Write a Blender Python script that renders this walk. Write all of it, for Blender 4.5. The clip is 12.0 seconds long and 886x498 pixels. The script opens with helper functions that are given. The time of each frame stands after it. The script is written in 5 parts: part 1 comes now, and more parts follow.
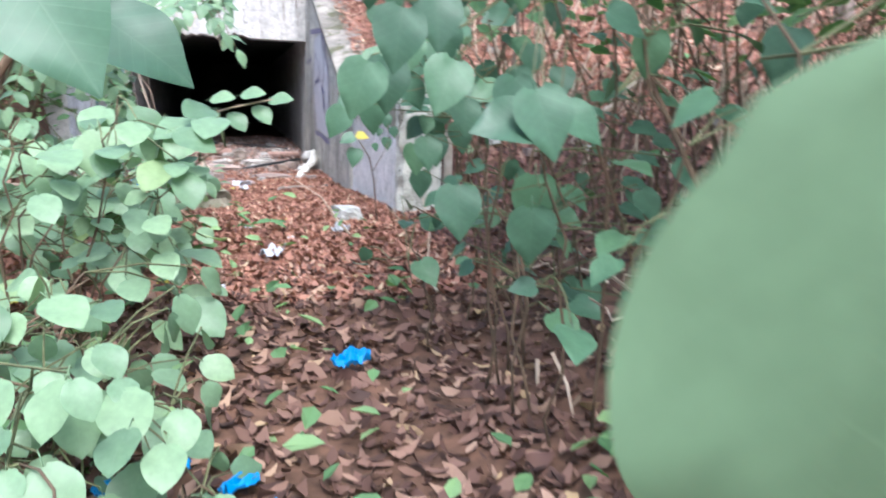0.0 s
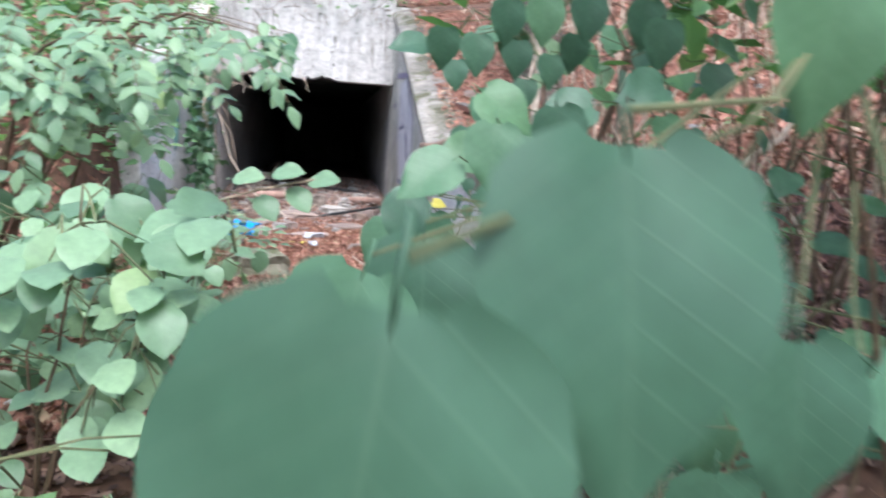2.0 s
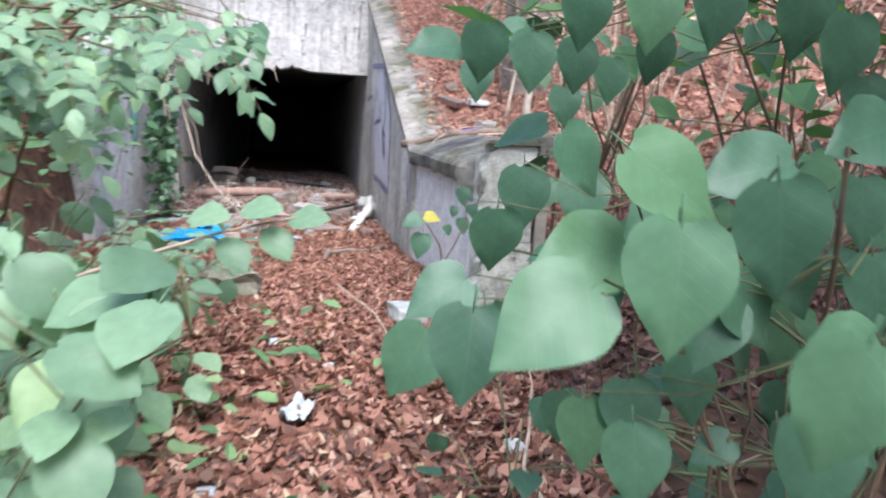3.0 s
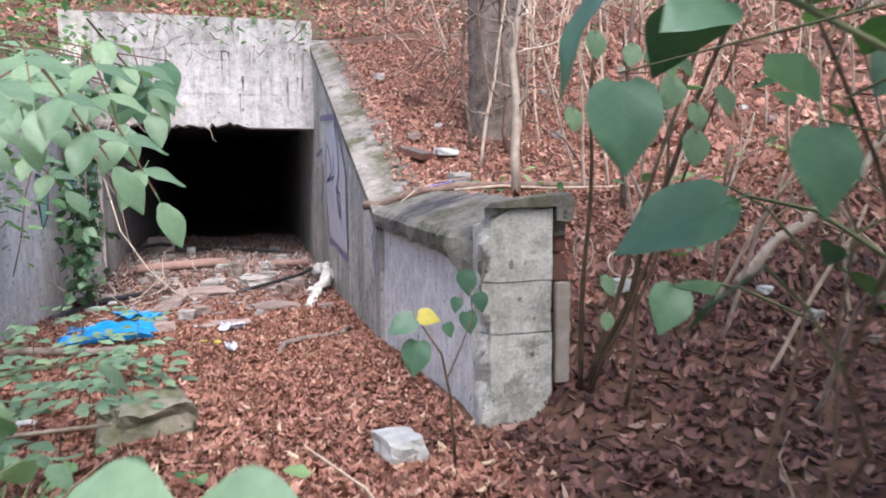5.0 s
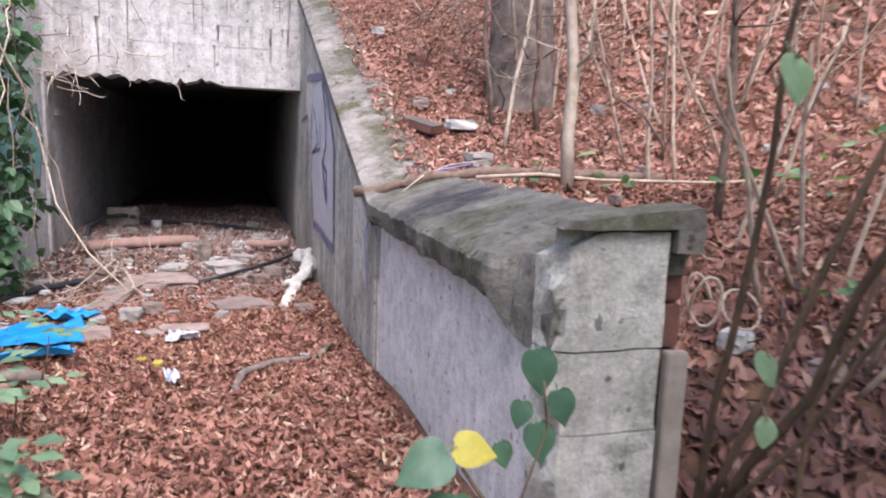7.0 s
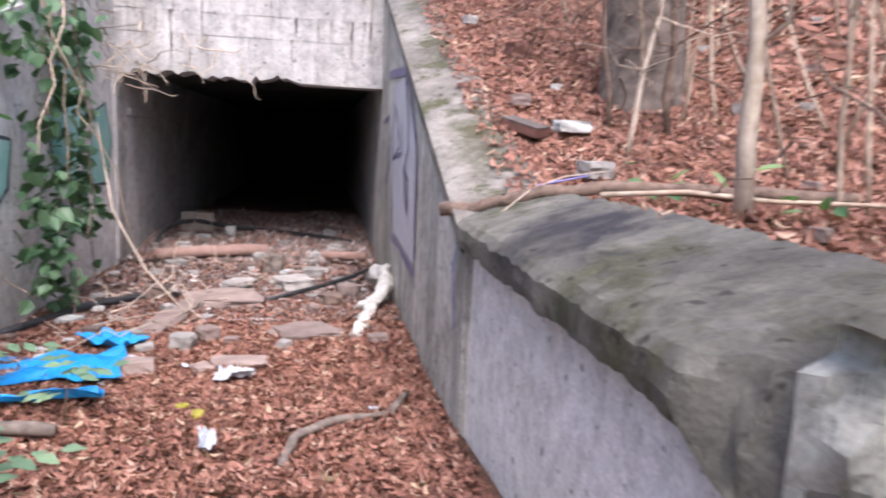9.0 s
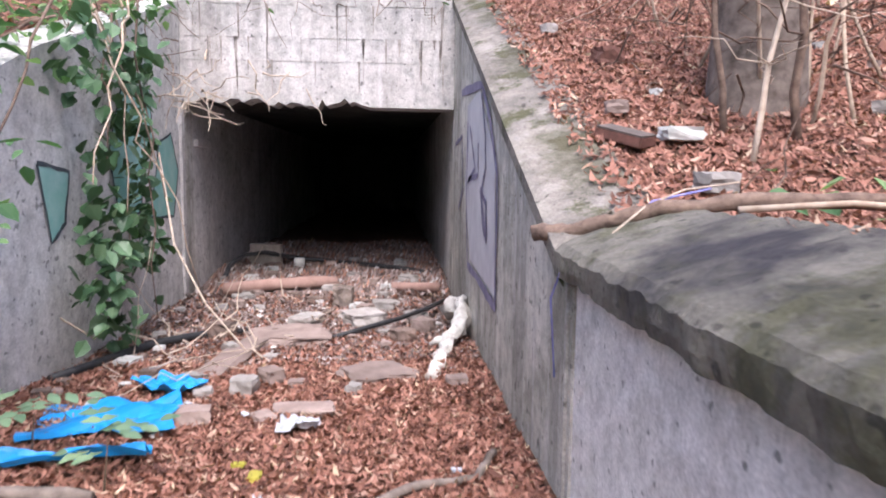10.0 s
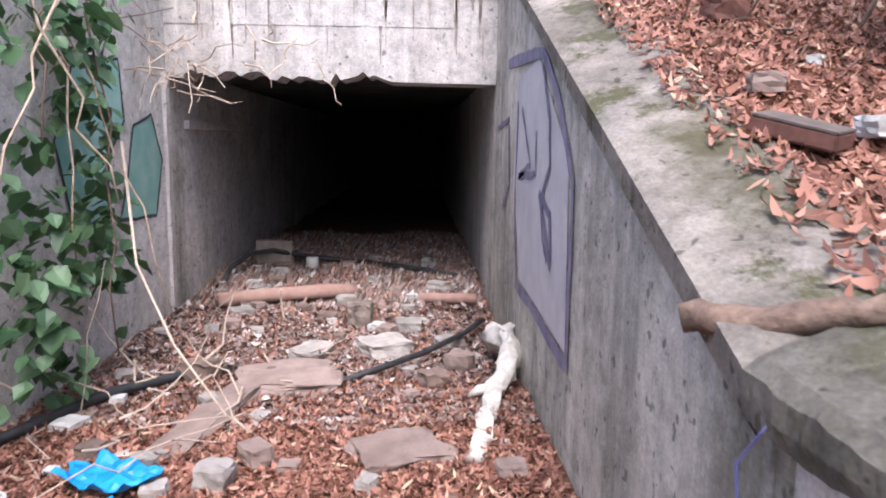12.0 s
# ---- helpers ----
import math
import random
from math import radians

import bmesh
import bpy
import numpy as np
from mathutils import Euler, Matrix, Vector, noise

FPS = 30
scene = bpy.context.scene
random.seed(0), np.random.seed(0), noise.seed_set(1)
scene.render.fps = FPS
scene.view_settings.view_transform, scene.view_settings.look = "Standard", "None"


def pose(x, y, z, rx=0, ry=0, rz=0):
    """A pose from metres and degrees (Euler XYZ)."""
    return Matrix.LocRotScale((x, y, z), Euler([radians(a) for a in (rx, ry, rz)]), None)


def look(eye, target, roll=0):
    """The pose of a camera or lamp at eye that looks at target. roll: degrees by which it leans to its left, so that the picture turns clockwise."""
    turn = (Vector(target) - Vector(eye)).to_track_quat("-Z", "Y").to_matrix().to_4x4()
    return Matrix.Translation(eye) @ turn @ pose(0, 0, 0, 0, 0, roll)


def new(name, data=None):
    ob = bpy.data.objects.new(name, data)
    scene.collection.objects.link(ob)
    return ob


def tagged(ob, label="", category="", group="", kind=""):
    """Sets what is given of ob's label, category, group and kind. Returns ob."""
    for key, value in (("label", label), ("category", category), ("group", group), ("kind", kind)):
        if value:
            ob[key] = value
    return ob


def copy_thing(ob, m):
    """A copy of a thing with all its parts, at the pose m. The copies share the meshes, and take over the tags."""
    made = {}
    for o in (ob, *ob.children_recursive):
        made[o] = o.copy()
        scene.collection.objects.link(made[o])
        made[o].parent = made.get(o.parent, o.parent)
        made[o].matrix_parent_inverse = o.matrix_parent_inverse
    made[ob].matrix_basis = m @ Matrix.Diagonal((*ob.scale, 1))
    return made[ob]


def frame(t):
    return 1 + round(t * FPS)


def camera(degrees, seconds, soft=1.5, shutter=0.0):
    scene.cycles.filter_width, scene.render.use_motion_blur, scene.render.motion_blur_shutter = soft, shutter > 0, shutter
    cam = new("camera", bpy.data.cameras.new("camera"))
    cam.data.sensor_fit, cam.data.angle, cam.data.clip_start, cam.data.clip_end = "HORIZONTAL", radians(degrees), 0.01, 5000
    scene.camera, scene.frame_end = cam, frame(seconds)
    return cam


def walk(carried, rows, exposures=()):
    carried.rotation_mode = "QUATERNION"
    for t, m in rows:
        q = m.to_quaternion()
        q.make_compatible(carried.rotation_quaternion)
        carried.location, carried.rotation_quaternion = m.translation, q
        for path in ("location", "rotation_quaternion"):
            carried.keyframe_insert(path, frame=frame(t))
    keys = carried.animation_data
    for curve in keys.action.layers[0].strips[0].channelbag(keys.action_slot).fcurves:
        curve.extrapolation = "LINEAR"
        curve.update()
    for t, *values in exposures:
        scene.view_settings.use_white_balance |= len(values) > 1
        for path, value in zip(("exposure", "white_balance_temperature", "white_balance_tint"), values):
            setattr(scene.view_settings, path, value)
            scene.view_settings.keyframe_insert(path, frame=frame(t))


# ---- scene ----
cam = camera(63.9, 12.0, 1.9, 0.5)
PATH = [
    (0, (2.743, 1.191, 2.217), (3.287, 3.071, 1.804), 1.6),
    (0.5, (2.776, 1.426, 2.245), (3.228, 3.339, 1.875), 4.9),
    (1, (2.809, 1.661, 2.276), (3.329, 3.561, 1.93), 5.6),
    (1.5, (2.857, 1.843, 2.309), (3.481, 3.716, 1.987), 3.3),
    (2, (2.936, 1.994, 2.358), (3.253, 3.944, 2.041), 3.2),
    (2.5, (2.918, 2.235, 2.39), (3.125, 4.2, 2.079), 4.9),
    (3, (2.892, 2.525, 2.438), (3.29, 4.455, 2.092), 3.1),
    (3.5, (2.908, 2.757, 2.455), (3.389, 4.674, 2.146), 1.8),
    (5.3, (2.933, 3.796, 2.529), (3.463, 5.713, 2.314), -0.6),
    (5.5, (2.966, 3.92, 2.543), (3.491, 5.836, 2.313), 0.5),
    (6, (3.018, 4.214, 2.535), (3.583, 6.113, 2.263), 3.7),
    (6.5, (3.037, 4.571, 2.544), (3.641, 6.461, 2.298), 4.1),
    (7, (3.127, 4.928, 2.555), (3.685, 6.825, 2.257), 1.9),
    (7.2, (3.177, 5.054, 2.584), (3.638, 6.977, 2.289), 2.7),
    (8.8, (3.232, 5.759, 2.564), (3.653, 7.692, 2.275), 3.0),
    (9, (3.255, 5.86, 2.557), (3.592, 7.809, 2.261), 2.4),
    (9.5, (3.276, 6.108, 2.525), (3.426, 8.081, 2.229), 1.8),
    (10, (3.246, 6.407, 2.49), (3.39, 8.39, 2.267), 0.6),
    (10.5, (3.262, 6.792, 2.461), (3.414, 8.778, 2.28), 0.9),
    (11, (3.272, 7.227, 2.562), (3.408, 9.211, 2.352), 1.9),
    (11.5, (3.243, 7.536, 2.589), (3.313, 9.514, 2.306), 1.0),
    (12, (3.229, 7.777, 2.617), (3.301, 9.754, 2.322), 0.7),
]
EXPOSURES = [(0, 1.58, 5500, 7), (2.2, 1.38, 5500, 6), (3.7, 1.35, 5600, 9), (5.5, 1.1, 5800, 14), (7, 1.12, 5800, 16), (9, 1.22, 5850, 16), (12, 1.28, 5850, 16)]
walk(cam, [(t, look(eye, target, roll)) for t, eye, target, roll in PATH], EXPOSURES)

# ---- world and light: an overcast sky above the wood ----
world = bpy.data.worlds.new("overcast_sky")
scene.world = world
world.use_nodes = True
wn = world.node_tree
sky = wn.nodes.new("ShaderNodeTexSky")
sky.sky_type = "NISHITA"
sky.sun_disc = False
sky.sun_elevation, sky.sun_rotation = radians(58), radians(177)
sky.air_density, sky.dust_density = 1.0, 6.0
wn.links.new(sky.outputs[0], wn.nodes["Background"].inputs[0])
wn.nodes["Background"].inputs[1].default_value = 0.15
sun_data = bpy.data.lights.new("sun", "SUN")
sun_data.energy, sun_data.angle, sun_data.color = 1.3, radians(30), (1.0, 0.96, 0.91)
sun = new("sun", sun_data)
sun.matrix_world = look((0, 0, 20), (-0.4, 9, 4.5))


# ---- materials ----
def material(name, rough=0.9):
    m = bpy.data.materials.new(name)
    m.use_nodes = True
    b = m.node_tree.nodes["Principled BSDF"]
    b.inputs["Roughness"].default_value = rough
    b.inputs["Specular IOR Level"].default_value = 0.3
    return m, m.node_tree, b


def add_noise(nt, scale, detail=6.0, rough=0.6, stretch=None):
    tc = nt.nodes.new("ShaderNodeTexCoord")
    n = nt.nodes.new("ShaderNodeTexNoise")
    n.inputs["Scale"].default_value, n.inputs["Detail"].default_value, n.inputs["Roughness"].default_value = scale, detail, rough
    if stretch:
        mp = nt.nodes.new("ShaderNodeMapping")
        mp.inputs["Scale"].default_value = stretch
        nt.links.new(tc.outputs["Object"], mp.inputs[0])
        nt.links.new(mp.outputs[0], n.inputs[0])
    else:
        nt.links.new(tc.outputs["Object"], n.inputs[0])
    return n.outputs[0]


def ramp(nt, fac, stops):
    r = nt.nodes.new("ShaderNodeValToRGB")
    e = r.color_ramp.elements
    while len(e) < len(stops):
        e.new(0.5)
    for k, (p, c) in enumerate(stops):
        e[k].position, e[k].color = p, (*c, 1) if len(c) == 3 else c
    nt.links.new(fac, r.inputs[0])
    return r.outputs[0]


def mix(nt, fac, a, b, mode="MIX"):
    m = nt.nodes.new("ShaderNodeMix")
    m.data_type, m.blend_type = "RGBA", mode
    for sock, v in ((m.inputs[0], fac), (m.inputs[6], a), (m.inputs[7], b)):
        if isinstance(v, (int, float)):
            sock.default_value = v
        elif isinstance(v, tuple):
            sock.default_value = (*v, 1)
        else:
            nt.links.new(v, sock)
    return m.outputs[2]


def bump(nt, b, height, strength=0.3, dist=0.01):
    n = nt.nodes.new("ShaderNodeBump")
    n.inputs["Strength"].default_value, n.inputs["Distance"].default_value = strength, dist
    nt.links.new(height, n.inputs["Height"])
    nt.links.new(n.outputs[0], b.inputs["Normal"])


def grey(v):
    return (v, v, v)


def concrete(name, light, dark, moss=0.35, streak=0.5, stain=(0.09, 0.085, 0.08), pale_amount=0.5, moss_scale=1.3, blotch=0.0, relief=0.5):
    m, nt, b = material(name, 0.92)
    base = ramp(nt, add_noise(nt, 1.7, 8, 0.65), [(0.38, dark), (0.60, light)])
    drips = ramp(nt, add_noise(nt, 1.3, 9, 0.62, (2.2, 2.2, 0.30)), [(0.48, grey(0)), (0.66, grey(streak))])
    col = mix(nt, drips, base, stain)
    if blotch:
        dark_patch = ramp(nt, add_noise(nt, 0.9, 8, 0.6), [(0.47, grey(0)), (0.56, grey(blotch))])
        col = mix(nt, dark_patch, col, (0.035, 0.035, 0.04))
    pale = ramp(nt, add_noise(nt, 2.6, 8, 0.6, (4.0, 4.0, 0.2)), [(0.55, grey(0)), (0.66, grey(pale_amount))])
    col = mix(nt, pale, col, (0.64, 0.61, 0.61))
    green = ramp(nt, add_noise(nt, moss_scale, 10, 0.75), [(0.52, grey(0)), (0.60, grey(moss))])
    col = mix(nt, green, col, (0.085, 0.085, 0.045))
    mottle = ramp(nt, add_noise(nt, 11, 8, 0.7), [(0.36, grey(0.74)), (0.52, grey(1.04)), (0.66, grey(1.18))])
    col = mix(nt, 0.85, col, mottle, "MULTIPLY")
    grain = ramp(nt, add_noise(nt, 75, 3), [(0.35, grey(0.76)), (0.65, grey(1.12))])
    col = mix(nt, 0.75, col, grain, "MULTIPLY")
    pits = ramp(nt, add_noise(nt, 19, 2, 0.4), [(0.66, grey(1)), (0.71, grey(0.35))])
    col = mix(nt, 0.85, col, pits, "MULTIPLY")
    nt.links.new(col, b.inputs["Base Color"])
    bump(nt, b, add_noise(nt, 20, 10, 0.7), relief, 0.02)
    return m


CONCRETE = concrete("board_formed_concrete", (0.58, 0.55, 0.50), (0.40, 0.38, 0.34), 0.35, 0.6, (0.15, 0.145, 0.13))
PALE = concrete("pale_concrete", (0.62, 0.59, 0.57), (0.46, 0.44, 0.42), 0.08, 0.45, (0.22, 0.19, 0.17))
PALE_PANEL = concrete("whitened_panel_concrete", (0.80, 0.77, 0.77), (0.64, 0.62, 0.60), 0.06, 0.3, (0.32, 0.29, 0.26), 0.7)
COPING = concrete("weathered_coping_concrete", (0.31, 0.28, 0.245), (0.17, 0.15, 0.13), 1.0, 0.15, (0.07, 0.065, 0.055), 0.1, 3.0, 0.35, 1.0)
CAP = concrete("stained_cap_concrete", (0.21, 0.195, 0.165), (0.115, 0.105, 0.09), 0.75, 0.2, (0.09, 0.085, 0.08), 0.05, 2.4, 0.0, 1.0)


def stain_round(m, centre, size, colour):
    """A dark stain with a ragged outline round a point of a surface."""
    nt = m.node_tree
    b = nt.nodes["Principled BSDF"]
    col = b.inputs["Base Color"].links[0].from_socket
    mp = nt.nodes.new("ShaderNodeMapping")
    mp.vector_type = "TEXTURE"
    mp.inputs["Location"].default_value, mp.inputs["Scale"].default_value = centre, size
    nt.links.new(nt.nodes.new("ShaderNodeTexCoord").outputs["Object"], mp.inputs[0])
    ball = nt.nodes.new("ShaderNodeVectorMath")
    ball.operation = "LENGTH"
    nt.links.new(mp.outputs[0], ball.inputs[0])
    wob = nt.nodes.new("ShaderNodeMath")
    wob.operation = "MULTIPLY_ADD"
    nt.links.new(add_noise(nt, 5.0, 8, 0.65), wob.inputs[0])
    wob.inputs[1].default_value = 1.1
    nt.links.new(ball.outputs["Value"], wob.inputs[2])
    nt.links.new(mix(nt, ramp(nt, wob.outputs[0], [(0.62, grey(0.88)), (0.98, grey(0))]), col, colour), b.inputs["Base Color"])


stain_round(CAP, (4.12, 8.15, 2.25), (0.95, 1.25, 1.1), (0.03, 0.028, 0.038))
stain_round(COPING, (4.17, 9.95, 2.6), (0.55, 1.3, 1.2), (0.075, 0.07, 0.035))
stain_round(COPING, (4.22, 11.6, 3.3), (0.5, 1.8, 1.2), (0.08, 0.075, 0.05))
stain_round(COPING, (4.10, 13.0, 3.9), (0.30, 0.8, 0.6), (0.09, 0.085, 0.06))
BLOCK = concrete("pier_concrete", (0.54, 0.53, 0.48), (0.34, 0.33, 0.29), 0.5, 0.4, (0.12, 0.12, 0.09), 0.3, 3.0, 0.0, 0.8)
# concrete with the tunnel's inner darkness put into its colour
SHADED_CONCRETE = concrete("shade_darkened_concrete", (0.13, 0.125, 0.12), (0.07, 0.068, 0.065), 0.0, 0.4, (0.04, 0.04, 0.04), 0.0)
TUNNEL = concrete("tunnel_concrete", (0.62, 0.59, 0.57), (0.46, 0.44, 0.42), 0.1, 0.4, (0.25, 0.24, 0.23))
LEFT_CONCRETE = concrete("wing_concrete", (0.68, 0.66, 0.63), (0.52, 0.50, 0.47), 0.2, 0.35, (0.26, 0.25, 0.23))


def plain(name, a, b_, scale=8.0, rough=0.85, bstr=0.3, bscale=30.0):
    m, nt, b = material(name, rough)
    col = ramp(nt, add_noise(nt, scale, 7), [(0.3, a), (0.7, b_)])
    oi = nt.nodes.new("ShaderNodeObjectInfo")
    v = ramp(nt, oi.outputs["Random"], [(0, grey(0.78)), (1, grey(1.15))])
    col = mix(nt, 1.0, col, v, "MULTIPLY")
    nt.links.new(col, b.inputs["Base Color"])
    bump(nt, b, add_noise(nt, bscale, 6), bstr, 0.01)
    return m


SOIL = plain("leaf_mould_soil", (0.045, 0.026, 0.018), (0.16, 0.085, 0.055), 9, 0.95, 0.9, 22)
MUD = plain("tunnel_floor_rubble_soil", (0.09, 0.07, 0.06), (0.24, 0.17, 0.14), 6, 0.95, 1.0, 18)
STONE = plain("rubble_stone", (0.22, 0.20, 0.18), (0.40, 0.37, 0.35), 9)
BROWN_STONE = plain("brown_sandstone_slab", (0.19, 0.14, 0.12), (0.33, 0.255, 0.225), 7)
MOSSY = plain("mossy_stone", (0.09, 0.10, 0.045), (0.30, 0.27, 0.22), 9, 0.95, 0.9, 25)
WHITE_STONE = plain("white_render_lump", (0.33, 0.33, 0.31), (0.60, 0.60, 0.58), 9)
BRICK = plain("dark_red_brick", (0.10, 0.05, 0.04), (0.19, 0.09, 0.07), 14)
BRICK_TOP = plain("weathered_brick_top", (0.10, 0.08, 0.07), (0.17, 0.14, 0.125), 14)
RAG = plain("dirty_white_cloth", (0.34, 0.31, 0.27), (0.68, 0.66, 0.62), 9, 0.95)
PAPER = plain("crumpled_white_plastic", (0.30, 0.32, 0.36), (0.62, 0.63, 0.67), 16, 0.5)
BLUE = plain("blue_polythene", (0.01, 0.19, 0.52), (0.03, 0.32, 0.72), 5, 0.38, 0.3, 12)
VIOLET = plain("faded_violet_spray_paint", (0.13, 0.115, 0.19), (0.27, 0.245, 0.33), 7)
LILAC = plain("thin_lilac_spray_paint", (0.38, 0.365, 0.40), (0.50, 0.485, 0.51), 4)
GREEN_PAINT = plain("faded_green_spray_paint", (0.17, 0.40, 0.34), (0.36, 0.52, 0.47), 4)
BLACK_PAINT = plain("dark_spray_paint", (0.035, 0.045, 0.05), (0.08, 0.09, 0.10), 10)
RUBBER = plain("black_rubber_hose", (0.018, 0.018, 0.02), (0.04, 0.04, 0.042), 12, 0.55)
CLAY = plain("terracotta_pipe", (0.26, 0.16, 0.13), (0.38, 0.25, 0.21), 8)
BARK = plain("grey_brown_bark", (0.07, 0.055, 0.045), (0.27, 0.22, 0.19), 10, 0.95, 1.0, 13)
CANE = plain("dry_tan_cane", (0.28, 0.20, 0.14), (0.52, 0.42, 0.33), 18)
TWIG = plain("dry_brown_twig", (0.09, 0.06, 0.048), (0.27, 0.19, 0.145), 18, 0.9, 0.8, 40)
PALE_TWIG = plain("bleached_twig", (0.36, 0.28, 0.21), (0.60, 0.50, 0.41), 18)
STEM = plain("reddish_live_stem", (0.07, 0.055, 0.035), (0.17, 0.11, 0.07), 15)
GREEN_STEM = plain("green_leaf_stalk", (0.07, 0.085, 0.04), (0.15, 0.15, 0.075), 15)
STRING = plain("violet_string", (0.16, 0.16, 0.42), (0.28, 0.28, 0.58), 15)
WOOD = plain("grey_old_plank", (0.20, 0.17, 0.14), (0.36, 0.32, 0.28), 10)


def leaf_veins(nt):
    """A midrib and slanting side veins, in a leaf's own coordinates."""
    def calc(op, a, b_=0.0):
        m = nt.nodes.new("ShaderNodeMath")
        m.operation = op
        for sock, v in ((m.inputs[0], a), (m.inputs[1], b_)):
            if isinstance(v, float):
                sock.default_value = v
            else:
                nt.links.new(v, sock)
        return m.outputs[0]
    sep = nt.nodes.new("ShaderNodeSeparateXYZ")
    nt.links.new(nt.nodes.new("ShaderNodeTexCoord").outputs["Object"], sep.inputs[0])
    ax = calc("ABSOLUTE", sep.outputs[0])
    along = calc("SUBTRACT", sep.outputs[1], calc("MULTIPLY", ax, 0.75))
    tri = calc("PINGPONG", calc("MULTIPLY", along, 7.0), 0.5)
    side = ramp(nt, tri, [(0.0, grey(0.8)), (0.09, grey(0))])
    rib = ramp(nt, ax, [(0.0, grey(1)), (0.018, grey(0))])
    return mix(nt, 1.0, side, rib, "LIGHTEN")


def leaf_material(name, stops, translucent=0.35, island=False, rough=0.55):
    m, nt, b = material(name, rough)
    if island:
        g = nt.nodes.new("ShaderNodeNewGeometry")
        fac = g.outputs["Random Per Island"]
    else:
        fac = nt.nodes.new("ShaderNodeObjectInfo").outputs["Random"]
    col = ramp(nt, fac, stops)
    v = ramp(nt, add_noise(nt, 4 if not island else 3, 5), [(0.3, grey(0.82)), (0.7, grey(1.14))])
    col = mix(nt, 0.8, col, v, "MULTIPLY")
    if not island:
        veins = leaf_veins(nt)
        col = mix(nt, veins, col, mix(nt, 0.03, col, (0.45, 0.55, 0.38)))
        bump(nt, b, veins, 0.06, 0.002)
    nt.links.new(col, b.inputs["Base Color"])
    t = nt.nodes.new("ShaderNodeBsdfTranslucent")
    nt.links.new(mix(nt, 1.0, col, (1.1, 1.25, 0.6), "MULTIPLY"), t.inputs[0])
    ms = nt.nodes.new("ShaderNodeMixShader")
    ms.inputs[0].default_value = translucent
    out = nt.nodes["Material Output"]
    nt.links.new(b.outputs[0], ms.inputs[1])
    nt.links.new(t.outputs[0], ms.inputs[2])
    nt.links.new(ms.outputs[0], out.inputs[0])
    return m


LITTER = leaf_material("dry_leaf_litter", [(0.0, (0.10, 0.045, 0.035)), (0.3, (0.21, 0.095, 0.065)), (0.6, (0.32, 0.15, 0.11)), (0.88, (0.42, 0.22, 0.165)), (0.97, (0.50, 0.34, 0.26)), (1.0, (0.56, 0.44, 0.30))], 0.12, True, 0.75)
LEAF = leaf_material("knotweed_leaf", [(0.0, (0.045, 0.095, 0.06)), (0.6, (0.075, 0.15, 0.092)), (1.0, (0.105, 0.195, 0.10))], 0.22, False, 0.40)
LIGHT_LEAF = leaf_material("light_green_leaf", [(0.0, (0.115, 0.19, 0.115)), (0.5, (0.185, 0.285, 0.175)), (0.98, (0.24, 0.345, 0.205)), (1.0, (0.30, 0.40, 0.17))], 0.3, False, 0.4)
SHRUB_LEAF = leaf_material("shrub_leaf", [(0.0, (0.07, 0.15, 0.065)), (0.6, (0.15, 0.27, 0.12)), (1.0, (0.26, 0.38, 0.18))], 0.35, True)
IVY = leaf_material("ivy_leaf", [(0.0, (0.04, 0.085, 0.04)), (0.7, (0.085, 0.16, 0.075)), (1.0, (0.16, 0.25, 0.14))], 0.2, True, 0.4)
YELLOW = leaf_material("yellowing_leaf", [(0.0, (0.42, 0.42, 0.06)), (1.0, (0.52, 0.45, 0.08))], 0.35)


# ---- builders ----
def mesh_of(name, bm, mat, smooth=False):
    me = bpy.data.meshes.new(name)
    bm.normal_update()
    bm.to_mesh(me)
    bm.free()
    for m in (mat if isinstance(mat, (list, tuple)) else [mat]):
        me.materials.append(m)
    if smooth:
        me.polygons.foreach_set("use_smooth", [True] * len(me.polygons))
    return me


def part(name, bm, mat, parent=None, label="", smooth=False):
    ob = new(name, mesh_of(name, bm, mat, smooth))
    if parent:
        ob.parent = parent
    if label:
        ob["label"] = label
    return ob


def empty(name, label, category, group="", at=(0, 0, 0), kind=""):
    ob = new(name)
    ob.location = at
    ob.empty_display_size = 0.1
    return tagged(ob, label, category, group, kind)


def prism(bm, profile, axis, a, b):
    """Extrudes a closed profile of 2D points along x or y from a to b."""
    put = (lambda p, s: (p[0], s, p[1])) if axis == "y" else (lambda p, s: (s, p[0], p[1]))
    lo = [bm.verts.new(put(p, a)) for p in profile]
    hi = [bm.verts.new(put(p, b)) for p in profile]
    n = len(profile)
    faces = [bm.faces.new(lo), bm.faces.new(hi[::-1])]
    for i in range(n):
        faces.append(bm.faces.new((lo[i], hi[i], hi[(i + 1) % n], lo[(i + 1) % n])))
    bmesh.ops.recalc_face_normals(bm, faces=bm.faces)
    return faces


def slab(bm, x0, x1, y0, y1, z0, z1, bevel=0.0):
    prism(bm, [(x0, z0), (x1, z0), (x1, z1), (x0, z1)], "y", y0, y1)
    if bevel:
        bmesh.ops.bevel(bm, geom=bm.edges[:], offset=bevel, segments=2, affect="EDGES")


def rough_up(bm, cut, amount, scale=3.0):
    """Cuts a mesh finer and pushes it about by noise, for worn edges."""
    for _ in range(8):
        long = [e for e in bm.edges if e.calc_length() > cut]
        if not long:
            break
        bmesh.ops.subdivide_edges(bm, edges=long, cuts=1)
    bmesh.ops.triangulate(bm, faces=[f for f in bm.faces if len(f.verts) > 4])
    for v in bm.verts:
        v.co += Vector(noise.noise_vector(v.co * scale)) * amount + Vector(noise.noise_vector(v.co * scale * 4)) * amount * 0.4


